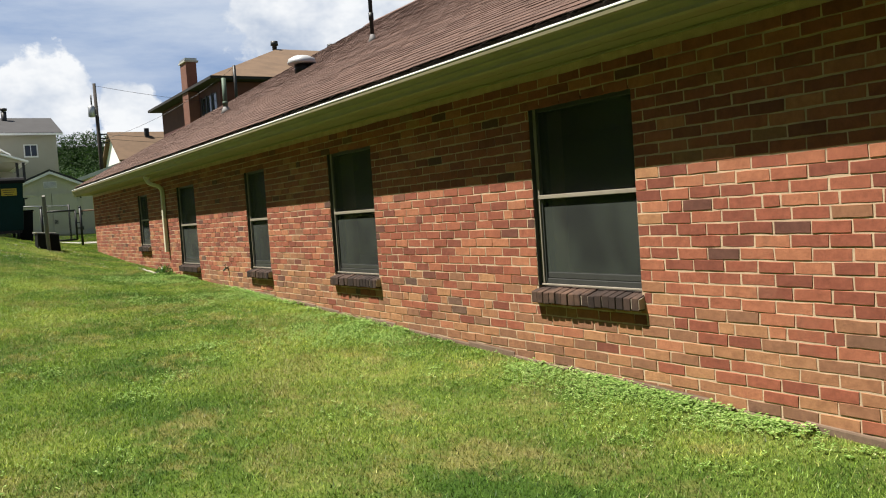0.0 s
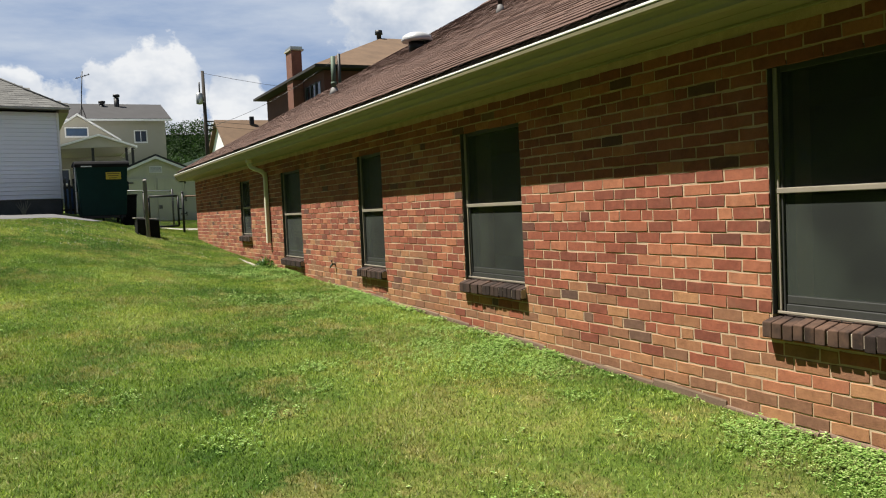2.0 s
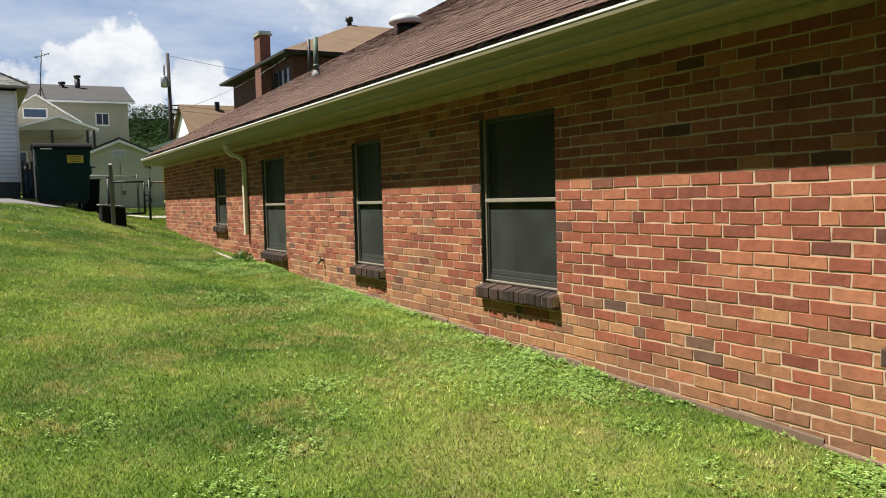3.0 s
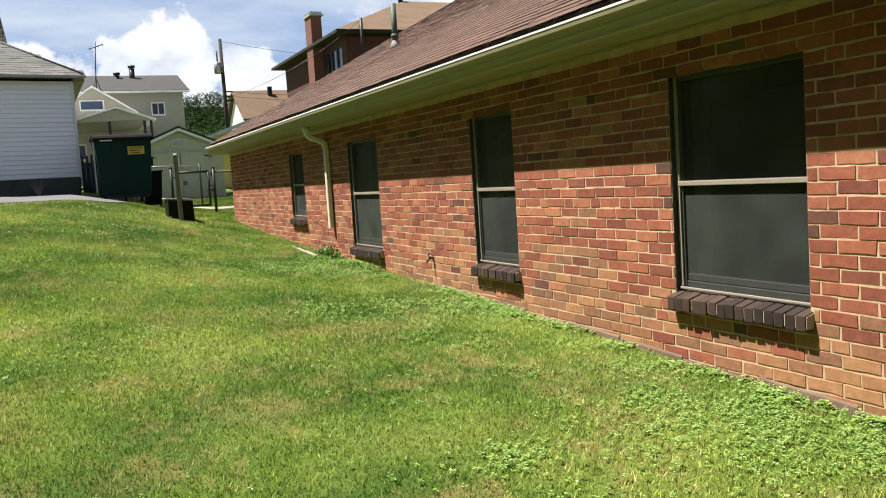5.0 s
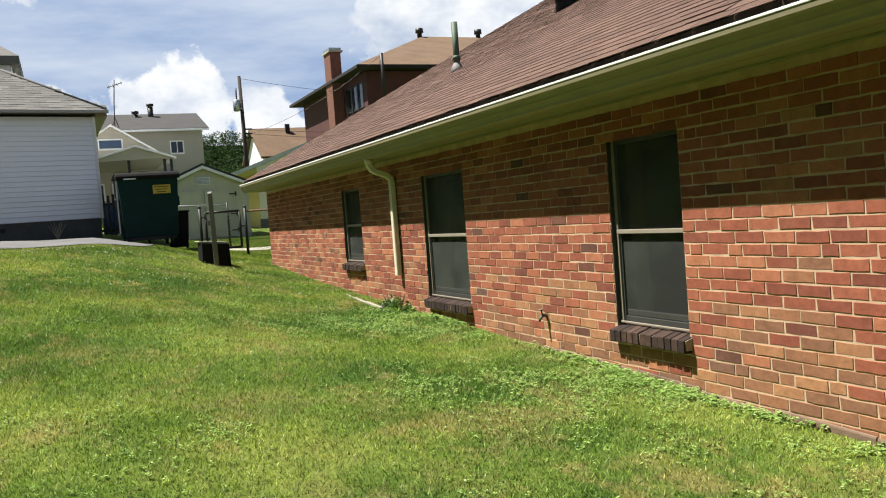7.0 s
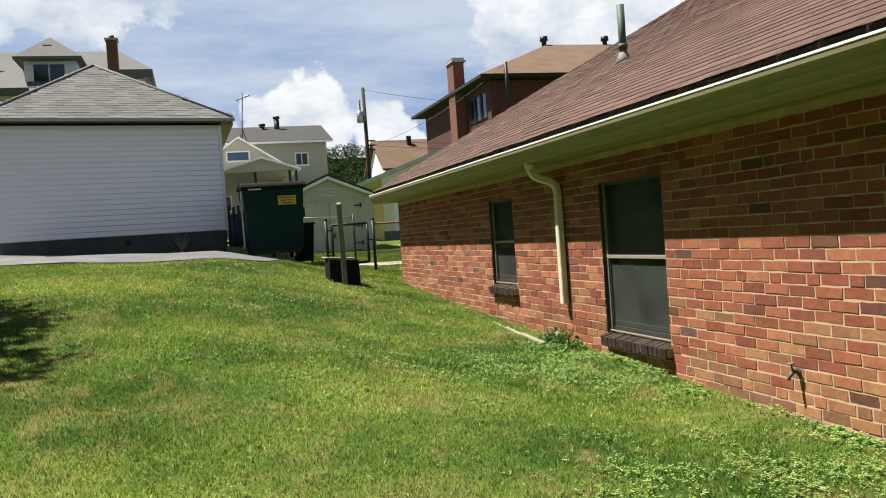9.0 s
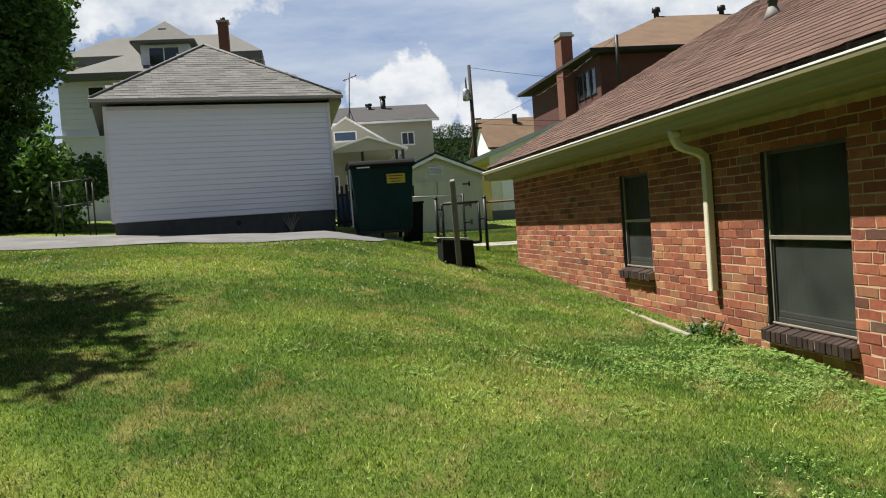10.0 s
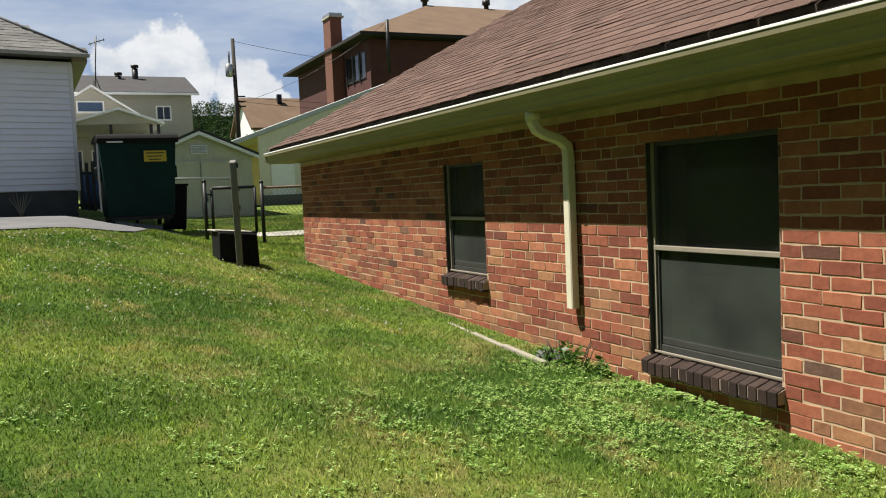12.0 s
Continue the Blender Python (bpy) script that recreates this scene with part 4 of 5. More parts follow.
# ---------------------------------------------------------------- chain-link gate and fence
def chain_link(parent, p0, p1, z0, z1, size=0.055, wire=0.0022):
    """Woven wire between two points, as slanted thin bars."""
    p0, p1 = Vector(p0), Vector(p1)
    length, high = (p1 - p0).length, z1 - z0
    d = (p1 - p0) / length
    side = Vector((-d.y, d.x, 0))
    verts, faces = [], []
    for sign_ in (1, -1):
        s = -high if sign_ > 0 else 0.0
        while s < (length if sign_ > 0 else length + high):
            a, b = (s, 0.0), (s + sign_ * high, high)
            pts = []
            for u, h in (a, b):
                pts.append([u, h])
            lo, hi = pts
            for q, o in ((lo, hi), (hi, lo)):
                if q[0] < 0:
                    q[1] += -q[0] / (o[0] - q[0]) * (o[1] - q[1]); q[0] = 0.0
                elif q[0] > length:
                    q[1] += (q[0] - length) / (q[0] - o[0]) * (o[1] - q[1]); q[0] = length
            if abs(lo[0] - hi[0]) > 0.01:
                base = len(verts)
                for u, h in (lo, hi):
                    c = p0 + d * u + Vector((0, 0, z0 + h))
                    for k in range(3):
                        an = 2 * math.pi * k / 3
                        verts.append(c + side * (math.cos(an) * wire + sign_ * wire) + (d - Vector((0, 0, sign_))) * math.sin(an) * wire)
                for k in range(3):
                    faces.append((base + k, base + (k + 1) % 3, base + 3 + (k + 1) % 3, base + 3 + k))
            s += size * 1.414
    me = bpy.data.meshes.new("wire_mesh")
    me.from_pydata([tuple(v) for v in verts], [], faces)
    me.materials.append(STEEL)
    ob = new("wire_mesh", me)
    ob.parent = parent
    return ob


fy = 24.4
gate = thing("chain_link_gate", "black-framed chain-link gate between posts", "gate")
za, zb2 = gz(3.0, fy), gz(3.85, fy)
top = 1.98
gl, gr = 3.22, 3.93
for px in (gl, gr):
    tubed("upright", BLACK, gate, [(px, fy, 1.18), (px, fy, top - 0.03)], 0.026, 8)
for z in (1.18, top - 0.03):
    tubed("rail", BLACK, gate, [(gl, fy, z), (gr, fy, z)], 0.026, 8)
chain_link(gate, (gl, fy, 0), (gr, fy, 0), 1.18, top - 0.03)
tubed("latch", BLACK, gate, [(gr, fy - 0.02, 1.62), (gr + 0.09, fy - 0.02, 1.62)], 0.014, 8)
for z in (1.35, 1.85):
    tubed("hinge", BLACK, gate, [(gl - 0.1, fy, z), (gl, fy, z)], 0.014, 8)
fence = thing("chain_link_fence", "chain-link fence with black metal posts", "fence", "chain-link fences")
for px, h in ((3.11, top + 0.07), (4.05, top + 0.03), (5.7, top)):
    tubed("post", BLACK, fence, [(px, fy, gz(px, fy) - 0.1), (px, fy, h)], 0.032, 10)
    tubed("post_cap", BLACK, fence, [(px, fy, h), (px, fy, h + 0.03), (px, fy, h + 0.05)], [0.037, 0.035, 0.01], 10)
tubed("top_rail", RUST, fence, [(4.05, fy, top - 0.05), (5.7, fy, top - 0.05)], 0.02, 8, "rusty top rail")
chain_link(fence, (4.05, fy, 0), (5.7, fy, 0), 1.0, top - 0.05)
fence2 = thing("chain_link_fence", "galvanised chain-link fence behind the gate", "fence", "chain-link fences")
f2 = 28.2
for px in (2.4, 4.35):
    tubed("post", BLACK, fence2, [(px, f2, gz(px, f2) - 0.1), (px, f2, 2.26)], 0.03, 10)
tubed("top_rail", STEEL, fence2, [(2.4, f2, 2.26), (4.35, f2, 2.2)], 0.022, 8)
chain_link(fence2, (2.4, f2, 0), (4.35, f2, 0), 1.2, 2.2)

pickets = thing("picket_fence", "dark picket fence between garage and dumpster", "fence")
for k in range(14):
    px = 1.35 + k * 0.125
    boxed("picket", BLACK, pickets, px, px + 0.07, 30.5, 30.53, gz(px, 30.5) - 0.05, 2.72 + 0.03 * (k % 2))
for z in (1.75, 2.45):
    boxed("fence_rail", BLACK, pickets, 1.3, 3.1, 30.535, 30.575, z, z + 0.07)
blue = thing("storage_tub", "blue plastic tub behind the picket fence", "tub", at=(1.75, 31.2, gz(1.75, 31.2)))
bm = bmesh.new()
tube(bm, [(0, 0, 0), (0, 0, 0.85)], [0.26, 0.32], 16)
part("body", bm, plain("blue_plastic", (0.05, 0.10, 0.24), 0.5), blue)

# ---------------------------------------------------------------- shed
shed = thing("garden_shed", "pale board garden shed with double doors and dark roof", "shed")
SX, SY, SB = 4.66, 34.0, 1.2
boxed("wall", SHED_WALL, shed, SX - 1.42, SX + 1.42, SY, SY + 3.2, SB, 3.06)
bm = bmesh.new()
prism(bm, [(SX - 1.42, 3.06), (SX + 1.42, 3.06), (SX, 3.66)], "y", SY, SY + 3.2)
part("gable", bm, SHED_WALL, shed)
for sgn in (-1, 1):
    bm = bmesh.new()
    prism(bm, [(SX, 3.67), (SX + sgn * 1.6, 2.985), (SX + sgn * 1.6, 3.055), (SX, 3.74)], "y", SY - 0.18, SY + 3.35)
    part("roof_slope", bm, SLATE, shed, "dark shingle slope")
    bm = bmesh.new()
    prism(bm, [(SX, 3.665), (SX + sgn * 1.6, 2.98), (SX + sgn * 1.6, 2.89), (SX, 3.57)], "y", SY - 0.19, SY - 0.16)
    part("rake_trim", bm, WHITE, shed)
for k in range(15):
    px = SX - 1.38 + k * 0.197
    boxed("batten", SHED_WALL, shed, px - 0.012, px + 0.012, SY - 0.012, SY - 0.002, SB, 3.05)
for x0, x1 in ((SX - 0.95, SX - 0.02), (SX + 0.02, SX + 0.95)):
    door = new("door")
    door.parent = shed
    boxed("panel", SHED_WALL, door, x0, x1, SY - 0.045, SY - 0.015, SB + 0.15, 2.86)
    for dims in ((x0, x0 + 0.06, SB + 0.15, 2.86), (x1 - 0.06, x1, SB + 0.15, 2.86), (x0 + 0.06, x1 - 0.06, 2.79, 2.86), (x0 + 0.06, x1 - 0.06, SB + 0.15, SB + 0.22)):
        boxed("edge_trim", SHED_WALL, door, dims[0], dims[1], SY - 0.06, SY - 0.047, dims[2], dims[3])
    left = x0 < SX - 0.5
    for z in (1.55, 2.08, 2.72):
        hx = x0 - 0.06 if left else x1 - 0.16
        boxed("hinge", BLACK, door, hx, hx + 0.22, SY - 0.075, SY - 0.062, z - 0.02, z + 0.02)
        hx = x0 - 0.07 if left else x1 + 0.02
        boxed("hinge_plate", BLACK, door, hx, hx + 0.05, SY - 0.07, SY - 0.05, z - 0.07, z + 0.07)
vent = new("gable_vent")
vent.parent = shed
boxed("frame", WHITE, vent, SX - 0.22, SX + 0.22, SY - 0.03, SY - 0.014, 3.06, 3.3)
for k in range(5):
    boxed("slat", STEEL, vent, SX - 0.2, SX + 0.2, SY - 0.045, SY - 0.032, 3.085 + k * 0.04, 3.105 + k * 0.04)
boxed("latch_plate", BLACK, shed, SX + 0.04, SX + 0.16, SY - 0.085, SY - 0.062, 1.75, 1.9)

# ---------------------------------------------------------------- pale building behind the eave
hall = thing("pale_building", "pale rendered building, one side toned sunlit yellow, with grey metal roof edge", "building")
BY = 40.0
bm = bmesh.new()
prism(bm, [(7.7, 1.0), (17, 1.0), (17, 7.27), (7.7, 3.975)], "y", BY, BY + 12)
part("wall", bm, GREENISH, hall)
# thin yellow sheet: the sun's warmth on this side is put into the colour
boxed("side_wall", SUNLIT_WALL, hall, 7.68, 7.695, BY + 0.02, BY + 12, 1.0, 3.75, label="side wall toned yellow for sunlight")
bm = bmesh.new()
prism(bm, [(6.5, 3.56), (17.5, 7.46), (17.5, 7.62), (6.5, 3.72)], "y", BY - 0.1, BY + 12.4)
part("roof_slope", bm, plain("grey_metal_roof", (0.42, 0.44, 0.44), 0.6, 0.1), hall)
boxed("fascia", WHITE, hall, 6.44, 6.495, BY - 0.1, BY + 12.4, 3.5, 3.7)
boxed("plinth", BLOCK, hall, 7.66, 17, BY - 0.03, BY - 0.005, 1.0, 1.9)
boxed("side_door", WHITE, hall, 8.1, 8.95, BY - 0.03, BY - 0.005, 1.9, 3.3)

# ---------------------------------------------------------------- cream house with porch
cream = thing("cream_house", "two-storey cream house with grey roof and porch", "house")
HY = 60.0
boxed("wall", CREAM, cream, -4.0, 8.75, HY, HY + 8, 1.5, 7.95)
bm = bmesh.new()
prism(bm, [(HY, 7.95), (HY + 8, 7.95), (HY + 4, 9.3)], "x", -4.0, 8.7)
part("gable", bm, CREAM, cream)
for y0, y1 in ((HY - 0.5, HY + 4), (HY + 8.5, HY + 4)):
    bm = bmesh.new()
    prism(bm, [(y0, 7.82), (y1, 9.3), (y1, 9.42), (y0, 7.94)], "x", -4.4, 9.1)
    part("roof_slope", bm, SLATE, cream)
boxed("gutter", WHITE, cream, -4.4, 9.1, HY - 0.62, HY - 0.51, 7.78, 7.9)
pane_window(cream, 6.85, 7.55, 6.5, 7.28 - 0.1, HY)
for cx, ch in ((5.22, 9.3), (6.15, 9.75)):
    st = new("chimney_stack")
    st.parent = cream
    tubed("flue", BLACK, st, [(cx, HY + 3.2, 8.6), (cx, HY + 3.2, ch)], 0.17, 12)
    tubed("cowl", BLACK, st, [(cx, HY + 3.2, ch + 0.05), (cx, HY + 3.2, ch + 0.2)], 0.22, 12)
wing = new("front_gable")
wing.parent = cream
bm = bmesh.new()
prism(bm, [(1.35, 1.5), (5.1, 1.5), (5.1, 6.4), (3.25, 7.6), (1.35, 6.4)], "y", HY - 4.5, HY - 0.01)
part("wall", bm, CREAM, wing)
for sgn in (-1, 1):
    bm = bmesh.new()
    prism(bm, [(3.25, 7.62), (3.25 + sgn * 2.3, 6.12), (3.25 + sgn * 2.3, 6.21), (3.25, 7.72)], "y", HY - 4.9, HY + 1.5)
    part("roof_slope", bm, WHITE, wing, "pale rake")
pane_window(wing, 2.6, 3.75, 6.45, 6.9, HY - 4.5, BLUE_GLASS, lights=1)
porch = thing("porch", "cream porch with low gable roof and dark posts", "porch")
PY = 48.0
bm = bmesh.new()
prism(bm, [(1.7, 5.1), (5.55, 5.2), (3.8, 5.72)], "y", PY, PY + 6.8)
part("gable", bm, CREAM, porch)
for a, b in (((3.8, 5.72), (1.45, 5.02)), ((3.8, 5.72), (5.6, 5.12))):
    bm = bmesh.new()
    prism(bm, [a, b, (b[0], b[1] + 0.09), (a[0], a[1] + 0.09)], "y", PY - 0.3, PY + 6.9)
    part("roof_slope", bm, WHITE, porch)
for px in (1.9, 3.5, 5.1, 5.4):
    boxed("post", BLACK, porch, px - 0.06, px + 0.06, PY + 0.1, PY + 0.22, 1.7, 5.15)
boxed("deck", OLD_WOOD, porch, 1.6, 5.6, PY, PY + 6.8, 1.5, 2.9)
boxed("back_wall", CREAM, porch, 1.6, 5.5, PY + 6.85, PY + 6.95, 2.9, 5.2)
for k in range(2):
    pane_window(porch, 2.0 + 1.1 * k, 2.6 + 1.1 * k, 3.7, 4.45, PY + 6.85, lights=1)
antenna = thing("roof_antenna", "metal television antenna on a tripod", "antenna", at=(3.62, 58.0, 7.65))
tubed("mast", BLACK, antenna, [(0, 0, -0.1), (0.08, 0, 1.5), (0.2, 0, 2.95)], 0.03, 6)
for a in range(3):
    an = a * 2.1
    tubed("leg", BLACK, antenna, [(0.4 * math.cos(an), 0.4 * math.sin(an), -0.35), (0.02, 0, 0.95)], 0.025, 5)
tubed("boom", BLACK, antenna, [(-0.2, 0, 2.5), (0.6, 0, 2.78)], 0.025, 5)
for k in range(4):
    tubed("element", BLACK, antenna, [(-0.15 + 0.22 * k, -0.5, 2.5 + 0.08 * k), (-0.05 + 0.22 * k, 0.5, 2.54 + 0.08 * k)], 0.016, 5)

# ---------------------------------------------------------------- large white house behind the garage
white = thing("white_house", "large white house with grey hip roof and dormer", "house")
WY = 42.0
boxed("wall", HOUSE_WHITE, white, -8.0, -0.9, WY, WY + 3.8, 1.5, 7.8)
boxed("rear_wall", HOUSE_WHITE, white, -8.2, -0.95, WY + 3.81, WY + 11, 1.5, 9.2)
box_house_roof("roof", GREY_SHINGLE[1], white, -7.75, -0.75, WY - 0.6, WY + 7.0, 7.98, [(-4.9, WY + 3.0, 9.65), (-3.4, WY + 3.0, 9.65)], 0.2)
box_house_roof("rear_roof", GREY_SHINGLE[1], white, -8.8, -0.6, WY + 3.4, WY + 11.4, 9.42, [(-7.05, WY + 6.0, 10.75), (-2.0, WY + 6.0, 10.75)], 0.32)
for k in range(18):
    boxed("siding_board", HOUSE_WHITE, white, -8.0, -0.9, WY - 0.03, WY - 0.002, 4.2 + 0.2 * k, 4.385 + 0.2 * k)
dm = new("dormer")
dm.parent = white
boxed("wall", HOUSE_WHITE, dm, -5.0, -3.2, WY + 0.2, WY + 4, 7.9, 9.1)
box_house_roof("roof", GREY_SHINGLE[1], dm, -5.3, -2.95, WY - 0.2, WY + 4.5, 9.2, [(-4.15, WY + 1.1, 10.2), (-4.15, WY + 4.0, 10.2)], 0.1)
pane_window(dm, -4.7, -3.6, 8.15, 8.98, WY + 0.2)
boxed("roof_vent", BLACK, dm, -4.35, -4.05, WY + 0.5, WY + 0.8, 9.6, 9.78)
pane_window(white, -6.95, -5.8, 6.78, 7.55, WY - 0.03)
pane_window(white, -7.25, -6.7, 4.3, 5.05, WY - 0.03, CURTAIN)
boxed("belt_course", HOUSE_WHITE, white, -8.3, -0.8, WY - 0.12, WY - 0.04, 5.7, 5.8)
boxed("chimney", CHIMNEY_BRICK, white, -2.2, -1.8, WY + 1.5, WY + 2, 8.0, 10.2, bevel=0.02)
boxed("chimney_cap", CONCRETE, white, -2.25, -1.75, WY + 1.45, WY + 2.05, 10.2, 10.27)
tubed("flue", BLACK, white, [(-2.0, WY + 1.75, 10.26), (-2.0, WY + 1.75, 10.42)], 0.1, 10)

# ---------------------------------------------------------------- tall brick house
brickh = thing("brick_house", "tall dark red brick house with hip roof and chimney", "house")
boxed("wall", DARK_BRICK, brickh, 20.6, 46, 62.5, 79.4, 2.0, 11.9)
box_house_roof("roof", TAN_ROOF, brickh, 19.7, 47, 61.6, 80.6, 12.2, [(28.8, 71.1, 16.3), (40, 71.1, 16.3)], 0.04)
box_house_roof("eave_board", FELT, brickh, 19.65, 47.05, 61.55, 80.65, 12.17, [(30, 71.1, 12.175)], 0.2)
ch = new("chimney")
ch.parent = brickh
boxed("shaft", CHIMNEY_BRICK, ch, 19.75, 20.59, 67.8, 69.4, 2.0, 14.3, bevel=0.02)
boxed("cap", CONCRETE, ch, 19.65, 20.75, 67.7, 69.5, 14.3, 14.42)
boxed("screen", STEEL, ch, 19.72, 20.65, 67.8, 69.4, 14.42, 14.62)
for y0 in (63.4, 64.7, 66.0):
    pane_window(brickh, y0, y0 + 0.8, 9.6, 11.2, 20.6, face="x", lights=1, frame_mat=FRAME)
    boxed("shutter", BLACK, brickh, 20.5, 20.59, y0 + 0.9, y0 + 1.15, 9.4, 11.3)
for vx, vy in ((28.6, 71.1), (34.0, 71.1)):
    tubed("roof_vent", BLACK, brickh, [(vx, vy, 16.2), (vx, vy, 16.55), (vx, vy, 16.6), (vx, vy, 16.95)], [0.2, 0.2, 0.34, 0.3], 12)
tubed("service_mast", BLACK, brickh, [(21.4, 61.3, 9.5), (21.4, 61.3, 12.9)], 0.12, 8)

# ---------------------------------------------------------------- brown-roofed house, pole, wires
brown = thing("brown_roof_house", "white house with brown shingle roof", "house")
boxed("wall", WHITE, brown, 18.0, 31, 85, 93, 2, 8.2)
bm = bmesh.new()
prism(bm, [(85, 8.2), (93, 8.2), (89, 11.0)], "x", 18.0, 31)
part("gable", bm, WHITE, brown)
for y0 in (84.4, 93.6):
    bm = bmesh.new()
    prism(bm, [(y0, 7.9), (89, 11.0), (89, 11.2), (y0, 8.1)], "x", 17.6, 31.5)
    part("roof_slope", bm, TAN_ROOF, brown)
boxed("roof_vent", BLACK, brown, 21, 21.4, 88, 88.4, 10.6, 11.45)
pane_window(brown, 87.6, 88.4, 6.5, 7.8, 18.0, face="x", lights=1)

pole = thing("utility_pole", "dark wooden utility pole with grey transformer", "utility pole", at=(12.0, 63.5, 2.0))
tubed("shaft", POLE_WOOD, pole, [(0.06, 0, -0.4), (0.03, 0, 5), (0, 0, 9.75)], [0.17, 0.14, 0.11], 10)
tubed("transformer", STEEL, pole, [(-0.33, -0.1, 7.4), (-0.33, -0.1, 7.44), (-0.33, -0.1, 8.12), (-0.33, -0.1, 8.2)], [0.16, 0.23, 0.23, 0.12], 14, "grey transformer can")
for z in (7.55, 7.95):
    boxed("bracket", STEEL, pole, -0.2, 0.0, -0.12, -0.06, z, z + 0.06)
tubed("insulator", BLACK, pole, [(-0.3, -0.1, 8.18), (-0.3, -0.1, 8.95)], 0.05, 6)
for z in (6.2, 5.9, 5.6):
    tubed("insulator", BLACK, pole, [(0.1, -0.1, z), (0.55, -0.15, z)], 0.05, 6)


def cable(p0, p1, sag, r=0.013):
    c = thing("overhead_cable", "thin black overhead cable", "cable", "overhead cables")
    a, b = Vector(p0), Vector(p1)
    pts = [a.lerp(b, k / 14) - Vector((0, 0, sag * 4 * (k / 14) * (1 - k / 14))) for k in range(15)]
    tubed("wire", BLACK, c, pts, r, 5)


cable((12.0, 63.5, 11.6), (45, 75, 13.5), 1.4)
cable((12.2, 63.4, 8.2), (45, 70, 9.5), 0.8)
cable((12.2, 63.4, 7.9), (45, 70, 9.0), 0.9)
cable((12.2, 63.4, 7.6), (-12, 75, 7.6), 0.7)
cable((12.2, 63.4, 7.8), (21.4, 61.3, 12.8), 0.6)
cable((21.4, 61.3, 12.6), (20.55, 66.0, 10.6), 0.4)


# ---------------------------------------------------------------- trees
def leaf_cloud(name, parent, centres, count, size, mat, rng, shell=0.55):
    """Many small leaves in clumps: centres are (x, y, z, rx, ry, rz) of the clumps."""
    c = np.asarray(centres, float)
    vol = c[:, 3] * c[:, 4] * c[:, 5]
    pick = rng.choice(len(c), count, p=vol / vol.sum())
    d = rng.normal(size=(count, 3))
    d /= np.linalg.norm(d, axis=1)[:, None]
    rad = shell + (1 - shell) * rng.random(count)
    lump = 1 + 0.18 * np.sin(d[:, 0] * 9 + pick) * np.sin(d[:, 2] * 8 + pick * 2) + 0.1 * rng.normal(size=count)
    p = c[pick, :3] + d * c[pick, 3:] * (rad * lump)[:, None]
    a = rng.normal(size=(count, 3))
    a[:, 2] *= 0.6
    a /= np.linalg.norm(a, axis=1)[:, None]
    b = np.cross(a, rng.normal(size=(count, 3)))
    b /= np.linalg.norm(b, axis=1)[:, None]
    s = size * (0.6 + 0.8 * rng.random(count))[:, None]
    quad = np.stack([p - a * s, p + b * s * 0.5, p + a * s, p - b * s * 0.5], 1).reshape(-1, 3)
    me = bpy.data.meshes.new(name)
    me.vertices.add(count * 4)
    me.vertices.foreach_set("co", quad.ravel())
    me.loops.add(count * 4)
    me.loops.foreach_set("vertex_index", np.arange(count * 4, dtype=np.int32))
    me.polygons.add(count)
    me.polygons.foreach_set("loop_start", np.arange(0, count * 4, 4, dtype=np.int32))
    me.update(calc_edges=True)
    me.materials.append(mat)
    ob = new(name, me)
    ob.parent = parent
    return tagged(ob, kind="stuff") if parent is None else ob


def make_tree(label, x, y, height, spread, first, leaves, size, seed):
    rng = np.random.default_rng(seed)
    z = gz(x, y)
    tree = thing("tree", label, "tree", at=(x, y, z))
    tubed("trunk", BARK, tree, [(0, 0, -0.2), (0.05, 0, height * 0.3), (-0.08, 0.1, height * 0.6), (0, 0, height * 0.9)], [0.24, 0.19, 0.12, 0.03], 12)
    clumps = []
    for k in range(90):
        f = rng.random()
        an, zz = rng.random() * 2 * math.pi, first + (height - first) * f
        reach = spread * math.sqrt(max(0.12, 1 - (abs(f - 0.3) / 0.74) ** 2)) * (0.35 + 0.6 * rng.random() ** 0.7)
        cx, cy = reach * math.cos(an), reach * math.sin(an)
        r = spread * (0.17 + 0.13 * rng.random())
        clumps.append((cx, cy, zz, r, r, r * 0.75))
        if k < 12:
            tubed("limb", BARK, tree, [(0, 0, zz * 0.6), (cx * 0.5, cy * 0.5, zz * 0.82), (cx, cy, zz)], [0.08, 0.05, 0.015], 6)
    leaf_cloud("crown", tree, clumps, leaves, size, LEAF, rng)
    return tree


make_tree("tall dense dark green broadleaf tree behind the driveway", -8.9, 34.5, 9.8, 4.2, 0.6, 210000, 0.085, 3)
make_tree("dense dark green broadleaf tree behind the driveway", -13.6, 33.5, 13.5, 4.6, 0.6, 80000, 0.14, 4)
make_tree("broadleaf tree at the lawn's edge casting dappled shade", -5.0, 16.4, 7.4, 2.4, 2.6, 15000, 0.1, 8)
# added unseen trees: they keep low sky and lawn light off the wall
for k, (tx, ty, th) in enumerate(((-6.6, -8, 9.4), (-6.9, -2.6, 9.8), (-6.4, 2.9, 9.3), (-6.9, 8.0, 9.6), (-11.0, 14, 10.5), (-11.6, 19.6, 11), (-5.5, -11, 10), (1.0, -13, 9.5))):
    make_tree("unseen broadleaf tree added to block low sky light", tx, ty, th, 3.6, 0.8, 14000, 0.24, 40 + k)["group"] = "trees along the lawn"
hedge = thing("hedge", "dark leafy undergrowth below the tree", "hedge", at=(0, 0, 0))
rng = np.random.default_rng(11)
leaf_cloud("leaves", hedge, [(-5.3 - 0.95 * k, 29.6 + 0.4 * (k % 2), gz(-5, 28) + 0.9, 0.8, 0.8, 1.5) for k in range(9)], 40000, 0.09, LEAF, rng)
